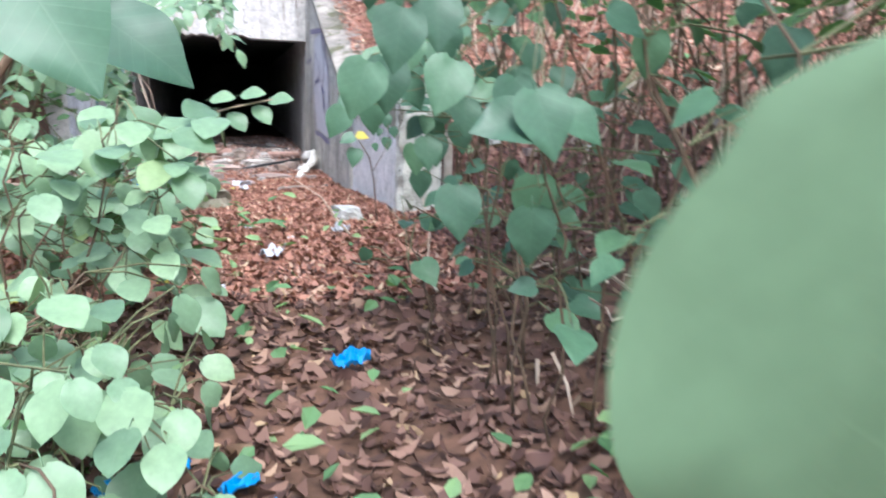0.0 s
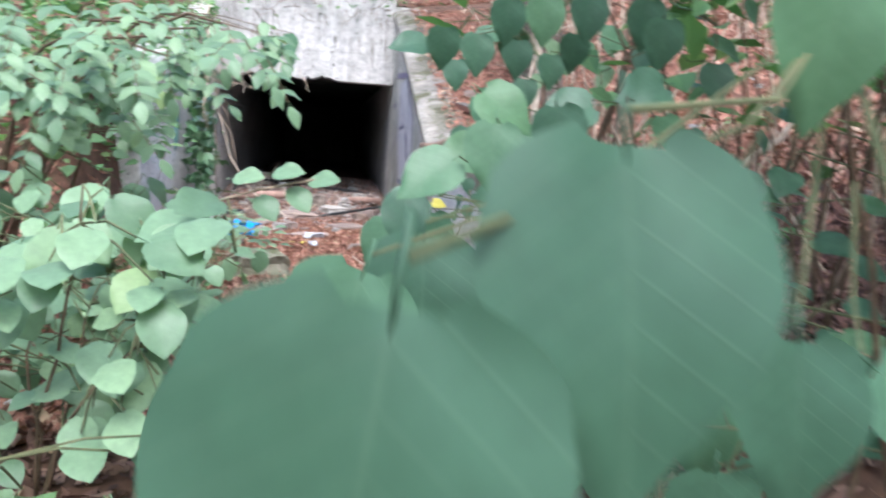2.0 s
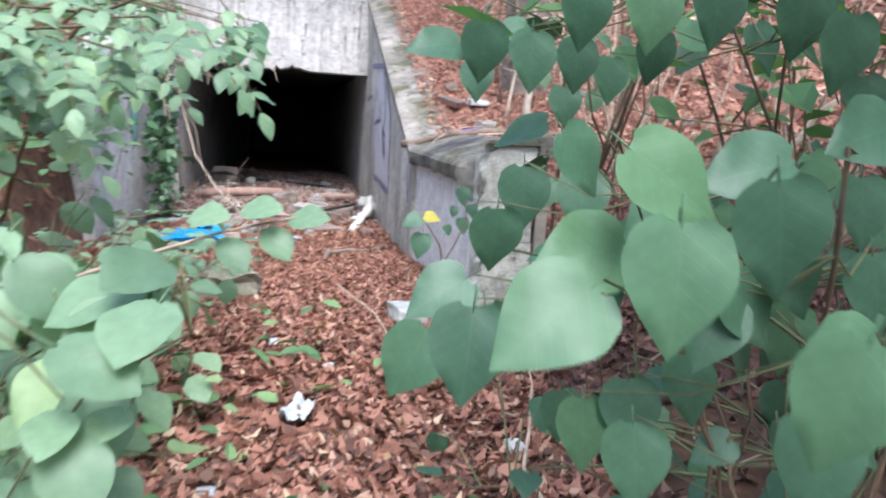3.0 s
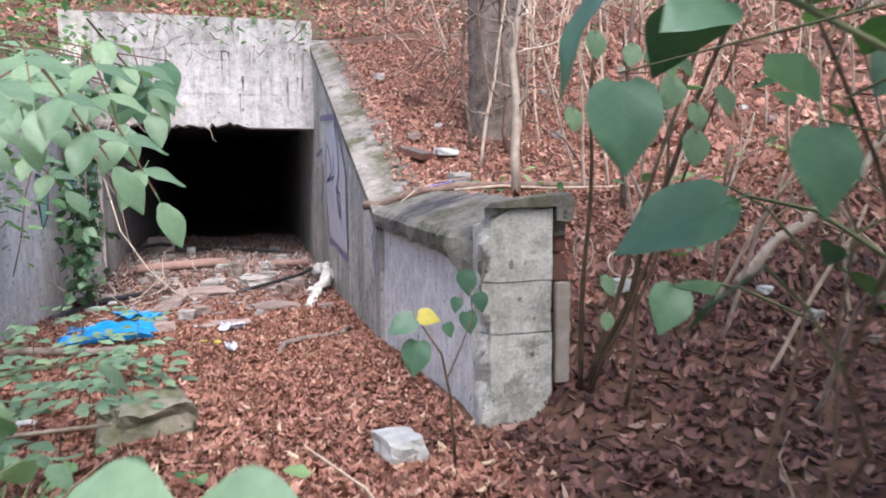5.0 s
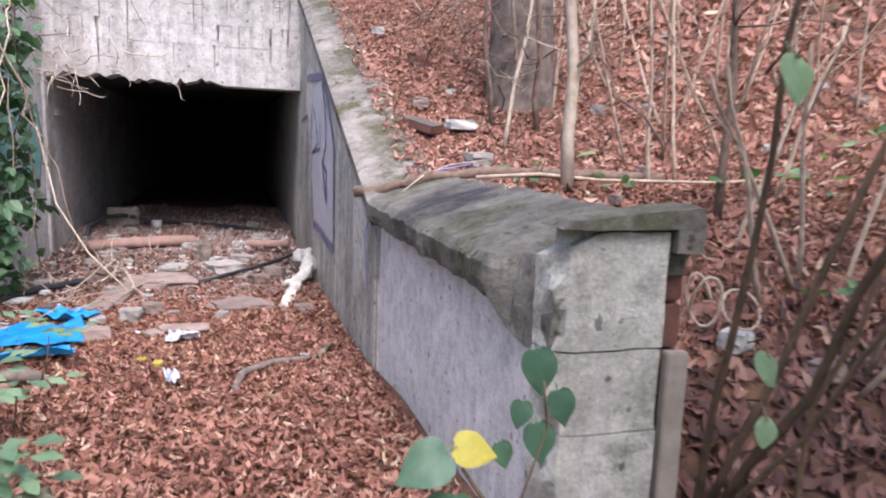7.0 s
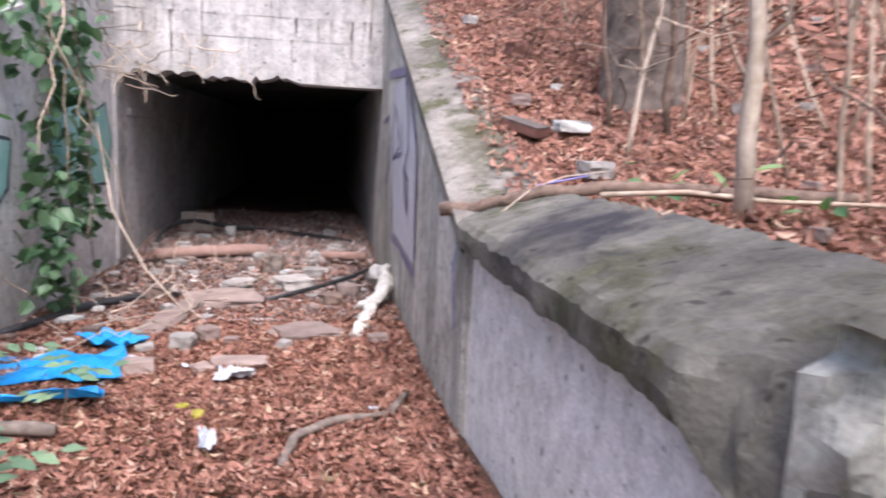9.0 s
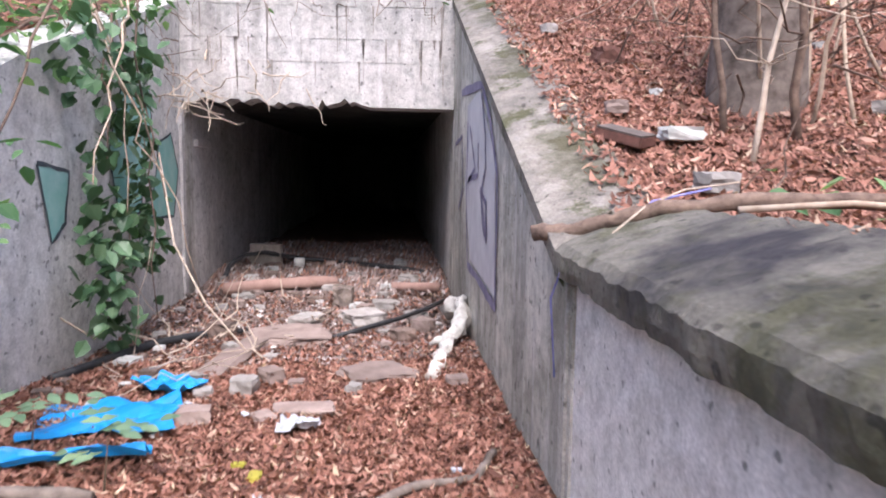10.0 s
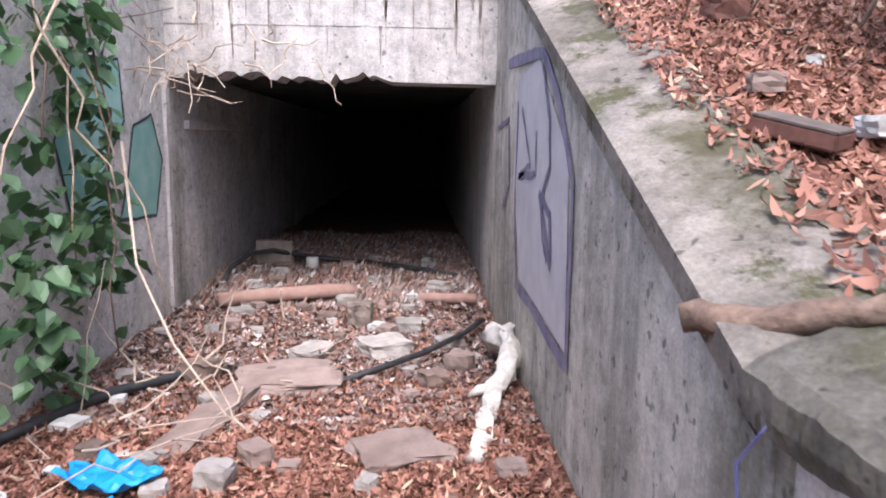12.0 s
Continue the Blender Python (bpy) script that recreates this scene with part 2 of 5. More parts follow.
def tube(bm, points, r0, r1=None, sides=6):
    """A tapered tube along points."""
    r1 = r0 if r1 is None else r1
    pts = [Vector(p) for p in points]
    rings = []
    for i, p in enumerate(pts):
        d = (pts[min(i + 1, len(pts) - 1)] - pts[max(i - 1, 0)]).normalized()
        u = d.cross(Vector((0.31, 0.17, 0.93))).normalized()
        w = d.cross(u)
        r = r0 + (r1 - r0) * i / max(1, len(pts) - 1)
        rings.append([bm.verts.new(p + (u * math.cos(a) + w * math.sin(a)) * r) for a in [2 * math.pi * k / sides for k in range(sides)]])
    for a, b in zip(rings, rings[1:]):
        for k in range(sides):
            bm.faces.new((a[k], a[(k + 1) % sides], b[(k + 1) % sides], b[k]))
    bm.faces.new(rings[0][::-1])
    bm.faces.new(rings[-1])


def bend(a, b, n, wob, rnd, sag=0.0):
    """n+1 points from a to b, wandering and sagging."""
    a, b = Vector(a), Vector(b)
    out = []
    for i in range(n + 1):
        f = i / n
        e = math.sin(math.pi * f)
        out.append(a.lerp(b, f) + Vector((rnd.uniform(-1, 1), rnd.uniform(-1, 1), rnd.uniform(-1, 1))) * wob * min(1, e * 2) - Vector((0, 0, sag * e)))
    return out


# ---- the ground ----
WING_X, LEFT_X, HEAD_Y, END_Y = 3.92, 1.02, 14.21, 6.63
FLOOR_KEYS = ([-60, 0, 3.5, 5, 7, 8.5, 10, 12.5, 14.2, 40], [1.05, 1.12, 1.24, 1.31, 1.31, 1.19, 1.12, 1.07, 1.08, 1.1])
RIGHT_KEYS = ([-60, 5.2, 6.3, 6.7, 7.4, 8.0, 9.25, 10.5, 12.9, 14.5, 20, 60], [1.2, 1.36, 1.44, 1.55, 2.05, 2.32, 2.27, 2.78, 3.78, 4.45, 6.3, 19])
LEFT_KEYS = ([-60, 5.0, 7.0, 9.5, 11, 14.5, 20, 60], [1.15, 1.36, 1.75, 2.55, 3.15, 4.35, 6.2, 18])


def ground_z(x, y):
    x, y = np.asarray(x, float), np.asarray(y, float)
    f = np.interp(y, *FLOOR_KEYS)
    r = np.interp(y, *RIGHT_KEYS) + 0.22 * np.clip(x - 6.0, 0, 40) * np.clip((y + 4) / 10, 0.1, 1) + 0.07 * np.clip(x - 4.3, 0, 2) * np.clip(8.5 - y, 0, 1) + 0.12 * np.clip(x - 4.4, 0, 1.2) * np.clip((y - 8.6) / 0.8, 0, 1)
    l = np.interp(y, *LEFT_KEYS) + 0.22 * np.clip(-0.5 - x, 0, 40) * np.clip((y + 4) / 10, 0.1, 1)
    wr = np.clip((x - (WING_X + 0.26)) / 0.16, 0, 1)
    wl = np.clip(((LEFT_X - 0.12) - x) / 0.16, 0, 1)
    # away from the walls the sides merge gently into the path
    soft = np.clip((7.2 - y) / 1.2, 0, 1)
    wr = wr * (1 - soft) + soft * np.clip((x - 3.6) / 1.2, 0, 1)
    soft_l = np.clip((9.0 - y) / 1.5, 0, 1)
    wl = wl * (1 - soft_l) + soft_l * np.clip((0.9 - x) / 1.6, 0, 1)
    over = np.clip((y - (HEAD_Y + 0.10)) / 0.16, 0, 1)
    hill = np.minimum(np.maximum(r, 4.4), np.maximum(l, 4.4) + 9)
    mid = f * (1 - over) + np.maximum(hill, 4.45) * over
    z = mid * (1 - wr) * (1 - wl) + r * wr + l * wl
    return z + 0.035 * np.sin(1.7 * x + 0.6 * y) * np.cos(1.3 * y - 0.4 * x) + 0.014 * np.sin(6.1 * x + 2) * np.sin(5.3 * y + 1)


def tunnel_z(x, y):
    x, y = np.asarray(x, float), np.asarray(y, float)
    return np.interp(y, [13, 14.2, 15.5, 17, 30], [1.07, 1.08, 1.15, 1.16, 1.12]) + 0.03 * np.sin(4 * x + 1) * np.sin(3.1 * y)


def build_ground():
    far = lambda a, s: [a + s * d for d in (0.3, 0.8, 1.6, 2.8, 4.5, 7, 11, 18, 30, 55, 110, 220)]
    xs = sorted(far(-1.0, -1)) + list(np.arange(-1.0, 8.01, 0.08)) + far(8.0, 1)
    ys = sorted(far(0.0, -1)) + list(np.arange(0.0, 16.01, 0.08)) + far(16.0, 1)
    gx, gy = np.meshgrid(xs, ys)
    gz = ground_z(gx, np.clip(gy, -60, 60))
    verts = [tuple(v) for v in np.stack([gx, gy, gz], -1).reshape(-1, 3)]
    nx, faces = len(xs), []
    for j in range(len(ys) - 1):
        for i in range(nx - 1):
            if LEFT_X - 0.10 < xs[i] and xs[i + 1] < WING_X + 0.22 and HEAD_Y < ys[j] < HEAD_Y + 0.4:
                continue
            k = j * nx + i
            faces.append((k, k + 1, k + nx + 1, k + nx))
    # the floor goes on into the tunnel
    tx, ty = np.arange(LEFT_X - 0.1, WING_X + 0.11, 0.1), np.arange(HEAD_Y - 0.05, 30.2, 0.2)
    bx, by = np.meshgrid(tx, ty)
    k0 = len(verts)
    verts += [tuple(v) for v in np.stack([bx, by, tunnel_z(bx, by)], -1).reshape(-1, 3)]
    for j in range(len(ty) - 1):
        for i in range(len(tx) - 1):
            k = k0 + j * len(tx) + i
            faces.append((k, k + 1, k + len(tx) + 1, k + len(tx)))
    me = bpy.data.meshes.new("ground")
    me.from_pydata(verts, [], faces)
    me.polygons.foreach_set("use_smooth", [True] * len(me.polygons))
    me.materials.append(SOIL)
    return tagged(new("ground", me), "dark leaf-covered woodland soil rising to both banks", "ground", kind="structure")


build_ground()


def gz1(x, y):
    return float(ground_z(x, y)) if not (LEFT_X < x < WING_X and HEAD_Y - 0.1 < y < 17.3) else float(tunnel_z(x, y))


# ---- the concrete portal ----
wing = empty("wall_right_wing", "grey board-formed concrete wing wall with sloping coping beside the tunnel mouth", "wall", kind="structure")
bm = bmesh.new()
# upper length, under the sloping coping
prism(bm, [(9.06, 0.6), (HEAD_Y, 0.6), (HEAD_Y, 4.2), (9.06, 2.05)], "x", WING_X, WING_X + 0.4)
rough_up(bm, 0.5, 0.004)
part("wall_panel", bm, CONCRETE, wing)
bm = bmesh.new()
prism(bm, [(6.75, 0.6), (9.02, 0.6), (9.02, 2.12), (7.08, 2.12), (7.0, 2.02), (6.75, 2.02)], "x", WING_X + 0.025, WING_X + 0.38)
rough_up(bm, 0.4, 0.004)
part("wall_panel", bm, PALE_PANEL, wing, "paler streaked concrete panel")
bm = bmesh.new()
prism(bm, [(9.015, 0.6), (9.07, 0.6), (9.07, 2.05), (9.015, 2.05)], "x", WING_X + 0.012, WING_X + 0.3)
part("joint_strip", bm, CONCRETE, wing)
# sloping coping, its top leaning towards the bank
bm = bmesh.new()
lo, hi = (9.12, 2.12), (HEAD_Y - 0.003, 4.26)
n = 40
rows_ = []
for i in range(n + 1):
    f = i / n
    y = lo[0] + (hi[0] - lo[0]) * f
    z = lo[1] + (hi[1] - lo[1]) * f
    wear = 0.02 * noise.noise(Vector((0, y * 2.5, 3)))
    back = 0.44 + 0.05 * noise.noise(Vector((2, y * 1.9, 0)))
    rows_.append([bm.verts.new(v) for v in ((WING_X - 0.03, y, z - 0.04), (WING_X - 0.035, y, z + 0.05), (WING_X + 0.02 , y, z + 0.075 + wear * 0.4), (WING_X + 0.20, y, z + 0.12 + wear), (WING_X + 0.32, y, z + 0.15 - wear), (WING_X + back, y, z + 0.14), (WING_X + back, y, z - 0.25), (WING_X + 0.1, y, z - 0.25))])
for a, b in zip(rows_, rows_[1:]):
    for k in range(8):
        bm.faces.new((a[k], a[(k + 1) % 8], b[(k + 1) % 8], b[k]))
bm.faces.new(rows_[0])
bm.faces.new(rows_[-1][::-1])
bmesh.ops.recalc_face_normals(bm, faces=bm.faces)
part("coping", bm, COPING, wing, "mossy weathered sloping coping")
# level cap with a sloping, stained top; its front breaks away towards the pier
bm = bmesh.new()
cap_broken = [(0.012, 1.97), (0.02, 2.08), (0.045, 2.18), (0.075, 2.235), (0.135, 2.26), (0.17, 2.305)]
cap_profile = [(-0.045, 2.09), (-0.05, 2.13), (-0.05, 2.18), (-0.02, 2.21), (0.10, 2.255), (0.22, 2.292), (0.33, 2.328), (0.44, 2.36), (0.455, 2.28), (0.45, 2.2), (0.38, 2.2), (0.372, 2.22), (0.2, 2.18), (0.1, 2.09)]
stations = []
y = 6.665
while y < 9.14:
    broken = min(1.0, max(0.0, (6.98 - y) / 0.16 + 0.9 * noise.noise(Vector((0, y * 7, 1)))))
    ring = []
    for k, (px, pz) in enumerate(cap_profile):
        o = Vector(noise.noise_vector(Vector((px * 5, y * 5, pz * 5)))) * 0.010 + Vector(noise.noise_vector(Vector((px * 16, y * 16, pz * 16)))) * 0.008
        if k < 6:
            bx, bz = cap_broken[k]
            px, pz = px + (bx - px) * broken, pz + (bz - pz) * broken
            if k < 4:
                o *= 1 + 1.6 * broken
                o.x += broken * 0.03 * noise.noise(Vector((k * 1.7, y * 13, 5)))
        ring.append(bm.verts.new((WING_X + px + o.x, y + o.y * 0.5, pz + o.z)))
    stations.append(ring)
    y += 0.025
for a, b in zip(stations, stations[1:]):
    for k in range(len(cap_profile)):
        n_ = (k + 1) % len(cap_profile)
        bm.faces.new((a[k], a[n_], b[n_], b[k]))
bm.faces.new(stations[0])
bm.faces.new(stations[-1][::-1])
bmesh.ops.recalc_face_normals(bm, faces=bm.faces)
rough_up(bm, 0.06, 0.007, 14)
part("cap", bm, CAP, wing, "dark stained cap with a sloping top")
# the cap's end over the pier, cracked off along its lower edge
bm = bmesh.new()
prism(bm, [(WING_X + 0.03, 2.338), (WING_X + 0.06, 2.36), (WING_X + 0.2, 2.375), (WING_X + 0.33, 2.388), (WING_X + 0.455, 2.40), (WING_X + 0.465, 2.34), (WING_X + 0.455, 2.27), (WING_X + 0.378, 2.27), (WING_X + 0.374, 2.338)], "y", 6.605, 6.76)
rough_up(bm, 0.035, 0.006, 9)
part("cap_end", bm, CAP, wing, "rough end of the cap over the pier")
# pier: three courses with narrow joints, the path-side corner crumbling
for z0, z1, w in ((0.7, 1.748, 0), (1.754, 1.992, 0.003), (1.998, 2.328, 0.0)):
    bm = bmesh.new()
    slab(bm, WING_X + 0.012, WING_X + 0.365 - w, 6.63 + w, 6.745, z0, z1)
    for _ in range(5):
        bmesh.ops.subdivide_edges(bm, edges=[e for e in bm.edges if e.calc_length() > 0.045], cuts=1, use_grid_fill=True)
    for v in bm.verts:
        chip = max(0.0, 0.45 + 0.9 * noise.noise(v.co * 8)) + 0.3 * abs(noise.noise(v.co * 25))
        near = max(0.0, 1 - (v.co.x - WING_X) / 0.07) * max(0.0, 1 - (v.co.y - 6.63) / 0.13)
        v.co.x += near * chip * 0.06
        v.co.y += near * chip * 0.05
        v.co.z -= max(0.0, 1 - (v.co.x - WING_X) / 0.15) * max(0.0, (v.co.z - 2.1) / 0.23) * 0.085
        v.co += Vector(noise.noise_vector(v.co * 12)) * 0.0035
    part("block", bm, BLOCK, wing)
bm = bmesh.new()
slab(bm, WING_X + 0.07, WING_X + 0.355, 6.66, 6.74, 1.0, 2.345)
part("mortar", bm, BLOCK, wing)
# brick edge and plank at the pier's bank side
for k in range(6):
    bm = bmesh.new()
    slab(bm, WING_X + 0.385, WING_X + 0.455, 6.68, 6.9, 1.42 + 0.14 * k, 1.55 + 0.14 * k, 0.006)
    part("brick", bm, BRICK, wing)
plank = empty("plank", "grey weathered short plank leaning against the pier", "plank")
bm = bmesh.new()
slab(bm, WING_X + 0.385, WING_X + 0.455, 6.625, 6.66, 1.50, 1.98, 0.004)
part("board", bm, WOOD, plank)

head = empty("wall_headwall", "pale stained concrete headwall over the dark tunnel mouth", "wall", kind="structure")
bm = bmesh.new()
# the lower edge is broken towards one side
pts = [(LEFT_X + 0.003, 3.2)]
rnd = random.Random(4)
x = LEFT_X + 0.05
while x < 2.9:
    pts.append((x, 3.20 + rnd.uniform(-0.05, 0.03) - (0.04 if 1.9 < x < 2.5 else 0)))
    x += rnd.uniform(0.04, 0.09)
pts += [(3.0, 3.145), (WING_X - 0.003, 3.135)]
prism(bm, pts + [(WING_X - 0.003, 4.66), (LEFT_X + 0.003, 4.66)], "y", HEAD_Y + 0.0, HEAD_Y + 0.42)
part("lintel", bm, PALE, head)
for z0 in (3.62, 3.86, 4.2):
    bm = bmesh.new()
    xx = LEFT_X + 0.01
    while xx < WING_X - 0.3:
        w = rnd.uniform(0.2, 0.9)
        slab(bm, xx, min(xx + w, WING_X - 0.01), HEAD_Y - 0.006, HEAD_Y + 0.01, z0 - 0.006, z0 + 0.004)
        xx += w + rnd.uniform(0.02, 0.25)
    part("board_mark", bm, PALE, head)
DRIP = plain("grey_brown_drip_stain", (0.17, 0.14, 0.125), (0.46, 0.42, 0.39), 7)
for k in range(34):
    bm = bmesh.new()
    xx, z1, long, w = rnd.uniform(1.15, 3.8), rnd.choice((3.62, 3.86, 3.86, 4.2)), rnd.uniform(0.08, 0.5), rnd.uniform(0.006, 0.024)
    side = [(w * (1 - 0.75 * q / 8) * rnd.uniform(0.6, 1.25), z1 - long * q / 8) for q in range(9)]
    rows_ = [[bm.verts.new((xx - a_, HEAD_Y - 0.0075, z_)), bm.verts.new((xx + a_ * 0.8, HEAD_Y - 0.0075, z_))] for a_, z_ in side]
    for p_, q_ in zip(rows_, rows_[1:]):
        bm.faces.new((p_[0], p_[1], q_[1], q_[0]))
    part("drip_stain", bm, DRIP, head)
bm = bmesh.new()
slab(bm, LEFT_X - 0.4, LEFT_X + 0.0, HEAD_Y + 0.0, HEAD_Y + 0.42, 0.6, 4.66)
part("jamb", bm, CONCRETE, head)
bm = bmesh.new()
slab(bm, WING_X + 0.0, WING_X + 0.5, HEAD_Y + 0.0, HEAD_Y + 0.42, 0.6, 4.40)
part("jamb", bm, CONCRETE, head)

left = empty("wall_left_wing", "grey concrete wing wall with faded graffiti and hanging ivy", "wall", kind="structure")
bm = bmesh.new()
prism(bm, [(9.6, 0.6), (HEAD_Y, 0.6), (HEAD_Y, 4.2), (11.2, 3.25), (9.6, 2.6)], "x", LEFT_X - 0.4, LEFT_X)
rough_up(bm, 0.5, 0.006)
part("wall_panel", bm, LEFT_CONCRETE, left)
bm = bmesh.new()
slab(bm, LEFT_X - 0.01, LEFT_X + 0.03, HEAD_Y - 0.10, HEAD_Y - 0.003, 0.7, 3.2)
rough_up(bm, 0.2, 0.006, 5)
part("joint_strip", bm, PALE, left)

tunnel = empty("wall_tunnel", "grimy concrete tunnel running back into darkness", "tunnel", kind="structure")
for x0, x1, y1 in ((LEFT_X - 0.35, LEFT_X, 30.4), (WING_X, WING_X + 0.35, 30.4)):
    bm = bmesh.new()
    slab(bm, x0, x1, HEAD_Y + 0.424, y1, 0.6, 3.5)
    part("side_wall", bm, TUNNEL, tunnel)
bm = bmesh.new()
slab(bm, LEFT_X, LEFT_X + 0.05, HEAD_Y + 0.45, 18.0, 2.72, 2.80)
part("ledge", bm, TUNNEL, tunnel)
# end wall and ceiling are coloured near black to deepen the tunnel's shade
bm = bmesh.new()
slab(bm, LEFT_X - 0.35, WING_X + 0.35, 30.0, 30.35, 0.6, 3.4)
part("end_wall", bm, SHADED_CONCRETE, tunnel)
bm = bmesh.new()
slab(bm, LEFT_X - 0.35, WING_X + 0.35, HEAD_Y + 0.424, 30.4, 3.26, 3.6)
tagged(part("ceiling", bm, SHADED_CONCRETE), "concrete slab over the tunnel, coloured dark for the shade inside", "ceiling", kind="structure")

# ---- paint on the walls ----
def painted(name, pts, plane, mat, parent, thick=0.0, lift=0.004, label="", side=1):
    """A flat patch (thick 0) or a line of that width, of (y, z) points, on a wall that faces along x."""
    bm = bmesh.new()
    x = plane + lift * side
    if not thick:
        bm.faces.new([bm.verts.new((x, y, z)) for y, z in pts])
    else:
        r = random.Random(len(pts))
        fine = []
        for (y0, z0), (y1, z1) in zip(pts, pts[1:]):
            fine += [Vector((y0 + (y1 - y0) * k / 5, z0 + (z1 - z0) * k / 5)) for k in range(5)]
        fine.append(Vector(pts[-1]))
        pair = []
        for k, p in enumerate(fine):
            d = (fine[min(k + 1, len(fine) - 1)] - fine[max(k - 1, 0)]).normalized()
            h = Vector((-d.y, d.x)) * thick / 2 * r.uniform(0.7, 1.2)
            p = p + Vector((r.uniform(-0.006, 0.006), r.uniform(-0.006, 0.006)))
            pair.append((bm.verts.new((x, p.x + h.x, p.y + h.y)), bm.verts.new((x, p.x - h.x, p.y - h.y))))
        for (a, b), (c, d) in zip(pair, pair[1:]):
            bm.faces.new((a, c, d, b))
    return part(name, bm, mat, parent, label)


tag_v = empty("graffiti", "faded violet spray-painted outline on the concrete wing wall", "graffiti")
painted("paint_fill", [(12.75, 3.05), (11.9, 3.1), (11.0, 2.55), (10.95, 1.66), (12.4, 1.72), (12.9, 2.3)], WING_X, LILAC, tag_v, 0, 0.006, side=-1)
painted("paint_line", [(13.3, 3.22), (11.75, 3.12), (11.3, 2.85), (10.9, 2.45), (10.9, 1.60), (11.6, 1.64), (12.6, 1.66), (12.75, 2.2), (12.7, 2.9)], WING_X, VIOLET, tag_v, 0.07, 0.009, side=-1)
painted("paint_line", [(11.75, 3.05), (11.5, 2.75), (11.45, 2.5), (11.7, 2.3), (11.6, 2.1), (11.45, 2.0)], WING_X, VIOLET, tag_v, 0.05, 0.011, side=-1)
painted("paint_line", [(11.75, 2.35), (11.4, 2.25), (11.35, 1.98), (11.75, 2.35)], WING_X, VIOLET, tag_v, 0.06, 0.012, side=-1)
painted("paint_line", [(12.5, 2.85), (12.1, 2.5), (12.6, 2.4), (11.9, 2.45), (11.9, 2.7)], WING_X, VIOLET, tag_v, 0.045, 0.011, side=-1)
painted("paint_line", [(13.9, 2.75), (13.2, 2.8), (13.1, 2.3), (13.5, 2.1)], WING_X, VIOLET, tag_v, 0.05, 0.009, side=-1)
tag_g = empty("graffiti", "faded green spray-painted shape with dark outline on the concrete wing wall", "graffiti")
for shape in ([(13.42, 2.72), (13.8, 2.82), (14.02, 2.45), (13.82, 1.98), (13.1, 2.02), (13.3, 2.4)], [(12.5, 3.12), (13.2, 3.2), (13.25, 2.75), (12.95, 2.5), (12.9, 2.1), (12.4, 2.0), (12.2, 2.6)], [(11.05, 2.5), (11.5, 2.45), (11.4, 2.1), (11.2, 1.98)]):
    painted("paint_fill", shape, LEFT_X, GREEN_PAINT, tag_g, 0, 0.007)
    painted("paint_line", shape + shape[:1], LEFT_X, BLACK_PAINT, tag_g, 0.03, 0.010)


# ---- rubble, litter and rubbish in the cutting ----
def lump(name, label, category, mat, at, size, seed, turn=0.0, flat=0.02, group="", cut=0.12, amount=0.12, tilt=0.0):
    """A stone or slab: a block cut finer, knocked about and set on the ground."""
    bm = bmesh.new()
    bmesh.ops.create_cube(bm, size=1.0)
    bmesh.ops.subdivide_edges(bm, edges=bm.edges[:], cuts=3 if max(size) < 0.25 else 7, use_grid_fill=True)
    o = Vector((seed * 3.7, seed * 1.3, seed))
    for v in bm.verts:
        c = v.co.copy()
        v.co = c * (1 - 0.22 * max(0, c.length - 0.5)) + Vector(noise.noise_vector(c * 2.2 + o)) * amount + Vector(noise.noise_vector(c * 7 + o)) * amount * 0.35
        v.co = Vector((v.co.x * size[0], v.co.y * size[1], v.co.z * size[2]))
    ob = part(name, bm, mat)
    ob.matrix_world = pose(at[0], at[1], gz1(at[0], at[1]) + size[2] * (0.5 - flat), tilt, 0, turn) if len(at) == 2 else pose(*at, tilt, 0, turn)
    return tagged(ob, label, category, group)


lump("boulder", "mossy grey boulder half sunk in the dead leaves", "stone", MOSSY, (2.44, 7.00), (0.36, 0.28, 0.24), 1, 20, 0.25, amount=0.16)
lump("render_lump", "broken white plaster lump on the dead leaves", "rubble", WHITE_STONE, (3.50, 6.42), (0.17, 0.20, 0.13), 2, 15, 0.15)
lump("stone_slab", "flat brown broken sandstone slab lying in the rubble", "stone slab", BROWN_STONE, (2.42, 12.15), (0.60, 0.50, 0.09), 3, 10, 0.1, "slabs in the cutting")
lump("stone_slab", "flat brown broken sandstone slab lying in the rubble", "stone slab", BROWN_STONE, (2.10, 11.50), (0.20, 0.85, 0.07), 4, -14, 0.0, "slabs in the cutting", tilt=5)
lump("stone_slab", "flat brown broken sandstone slab lying in the leaves", "stone slab", BROWN_STONE, (3.15, 11.10), (0.42, 0.36, 0.07), 5, 25, 0.0, "slabs in the cutting")
lump("stone_slab", "small flat brown slab sunk in the leaves", "stone slab", BROWN_STONE, (2.75, 10.40), (0.34, 0.16, 0.06), 6, 5, 0.0, "slabs in the cutting")
lump("pale_stone", "pale grey broken concrete lump in the rubble", "stone", STONE, (2.98, 12.85), (0.34, 0.30, 0.14), 7, 30, 0.1)
lump("pale_stone", "pale grey broken concrete lump in the rubble", "stone", STONE, (2.5, 12.6), (0.28, 0.2, 0.12), 8, 60, 0.1)
lump("dark_stub", "dark burnt wooden stub among the rubble", "wood stub", BARK, (2.75, 13.65), (0.20, 0.22, 0.24), 9, 0, 0.1)
lump("flat_board", "grey board leaning on the rubble at the tunnel mouth", "board", WOOD, (1.55, 16.1), (0.45, 0.1, 0.36), 10, -10, 0.1, amount=0.03)
rr = random.Random(11)
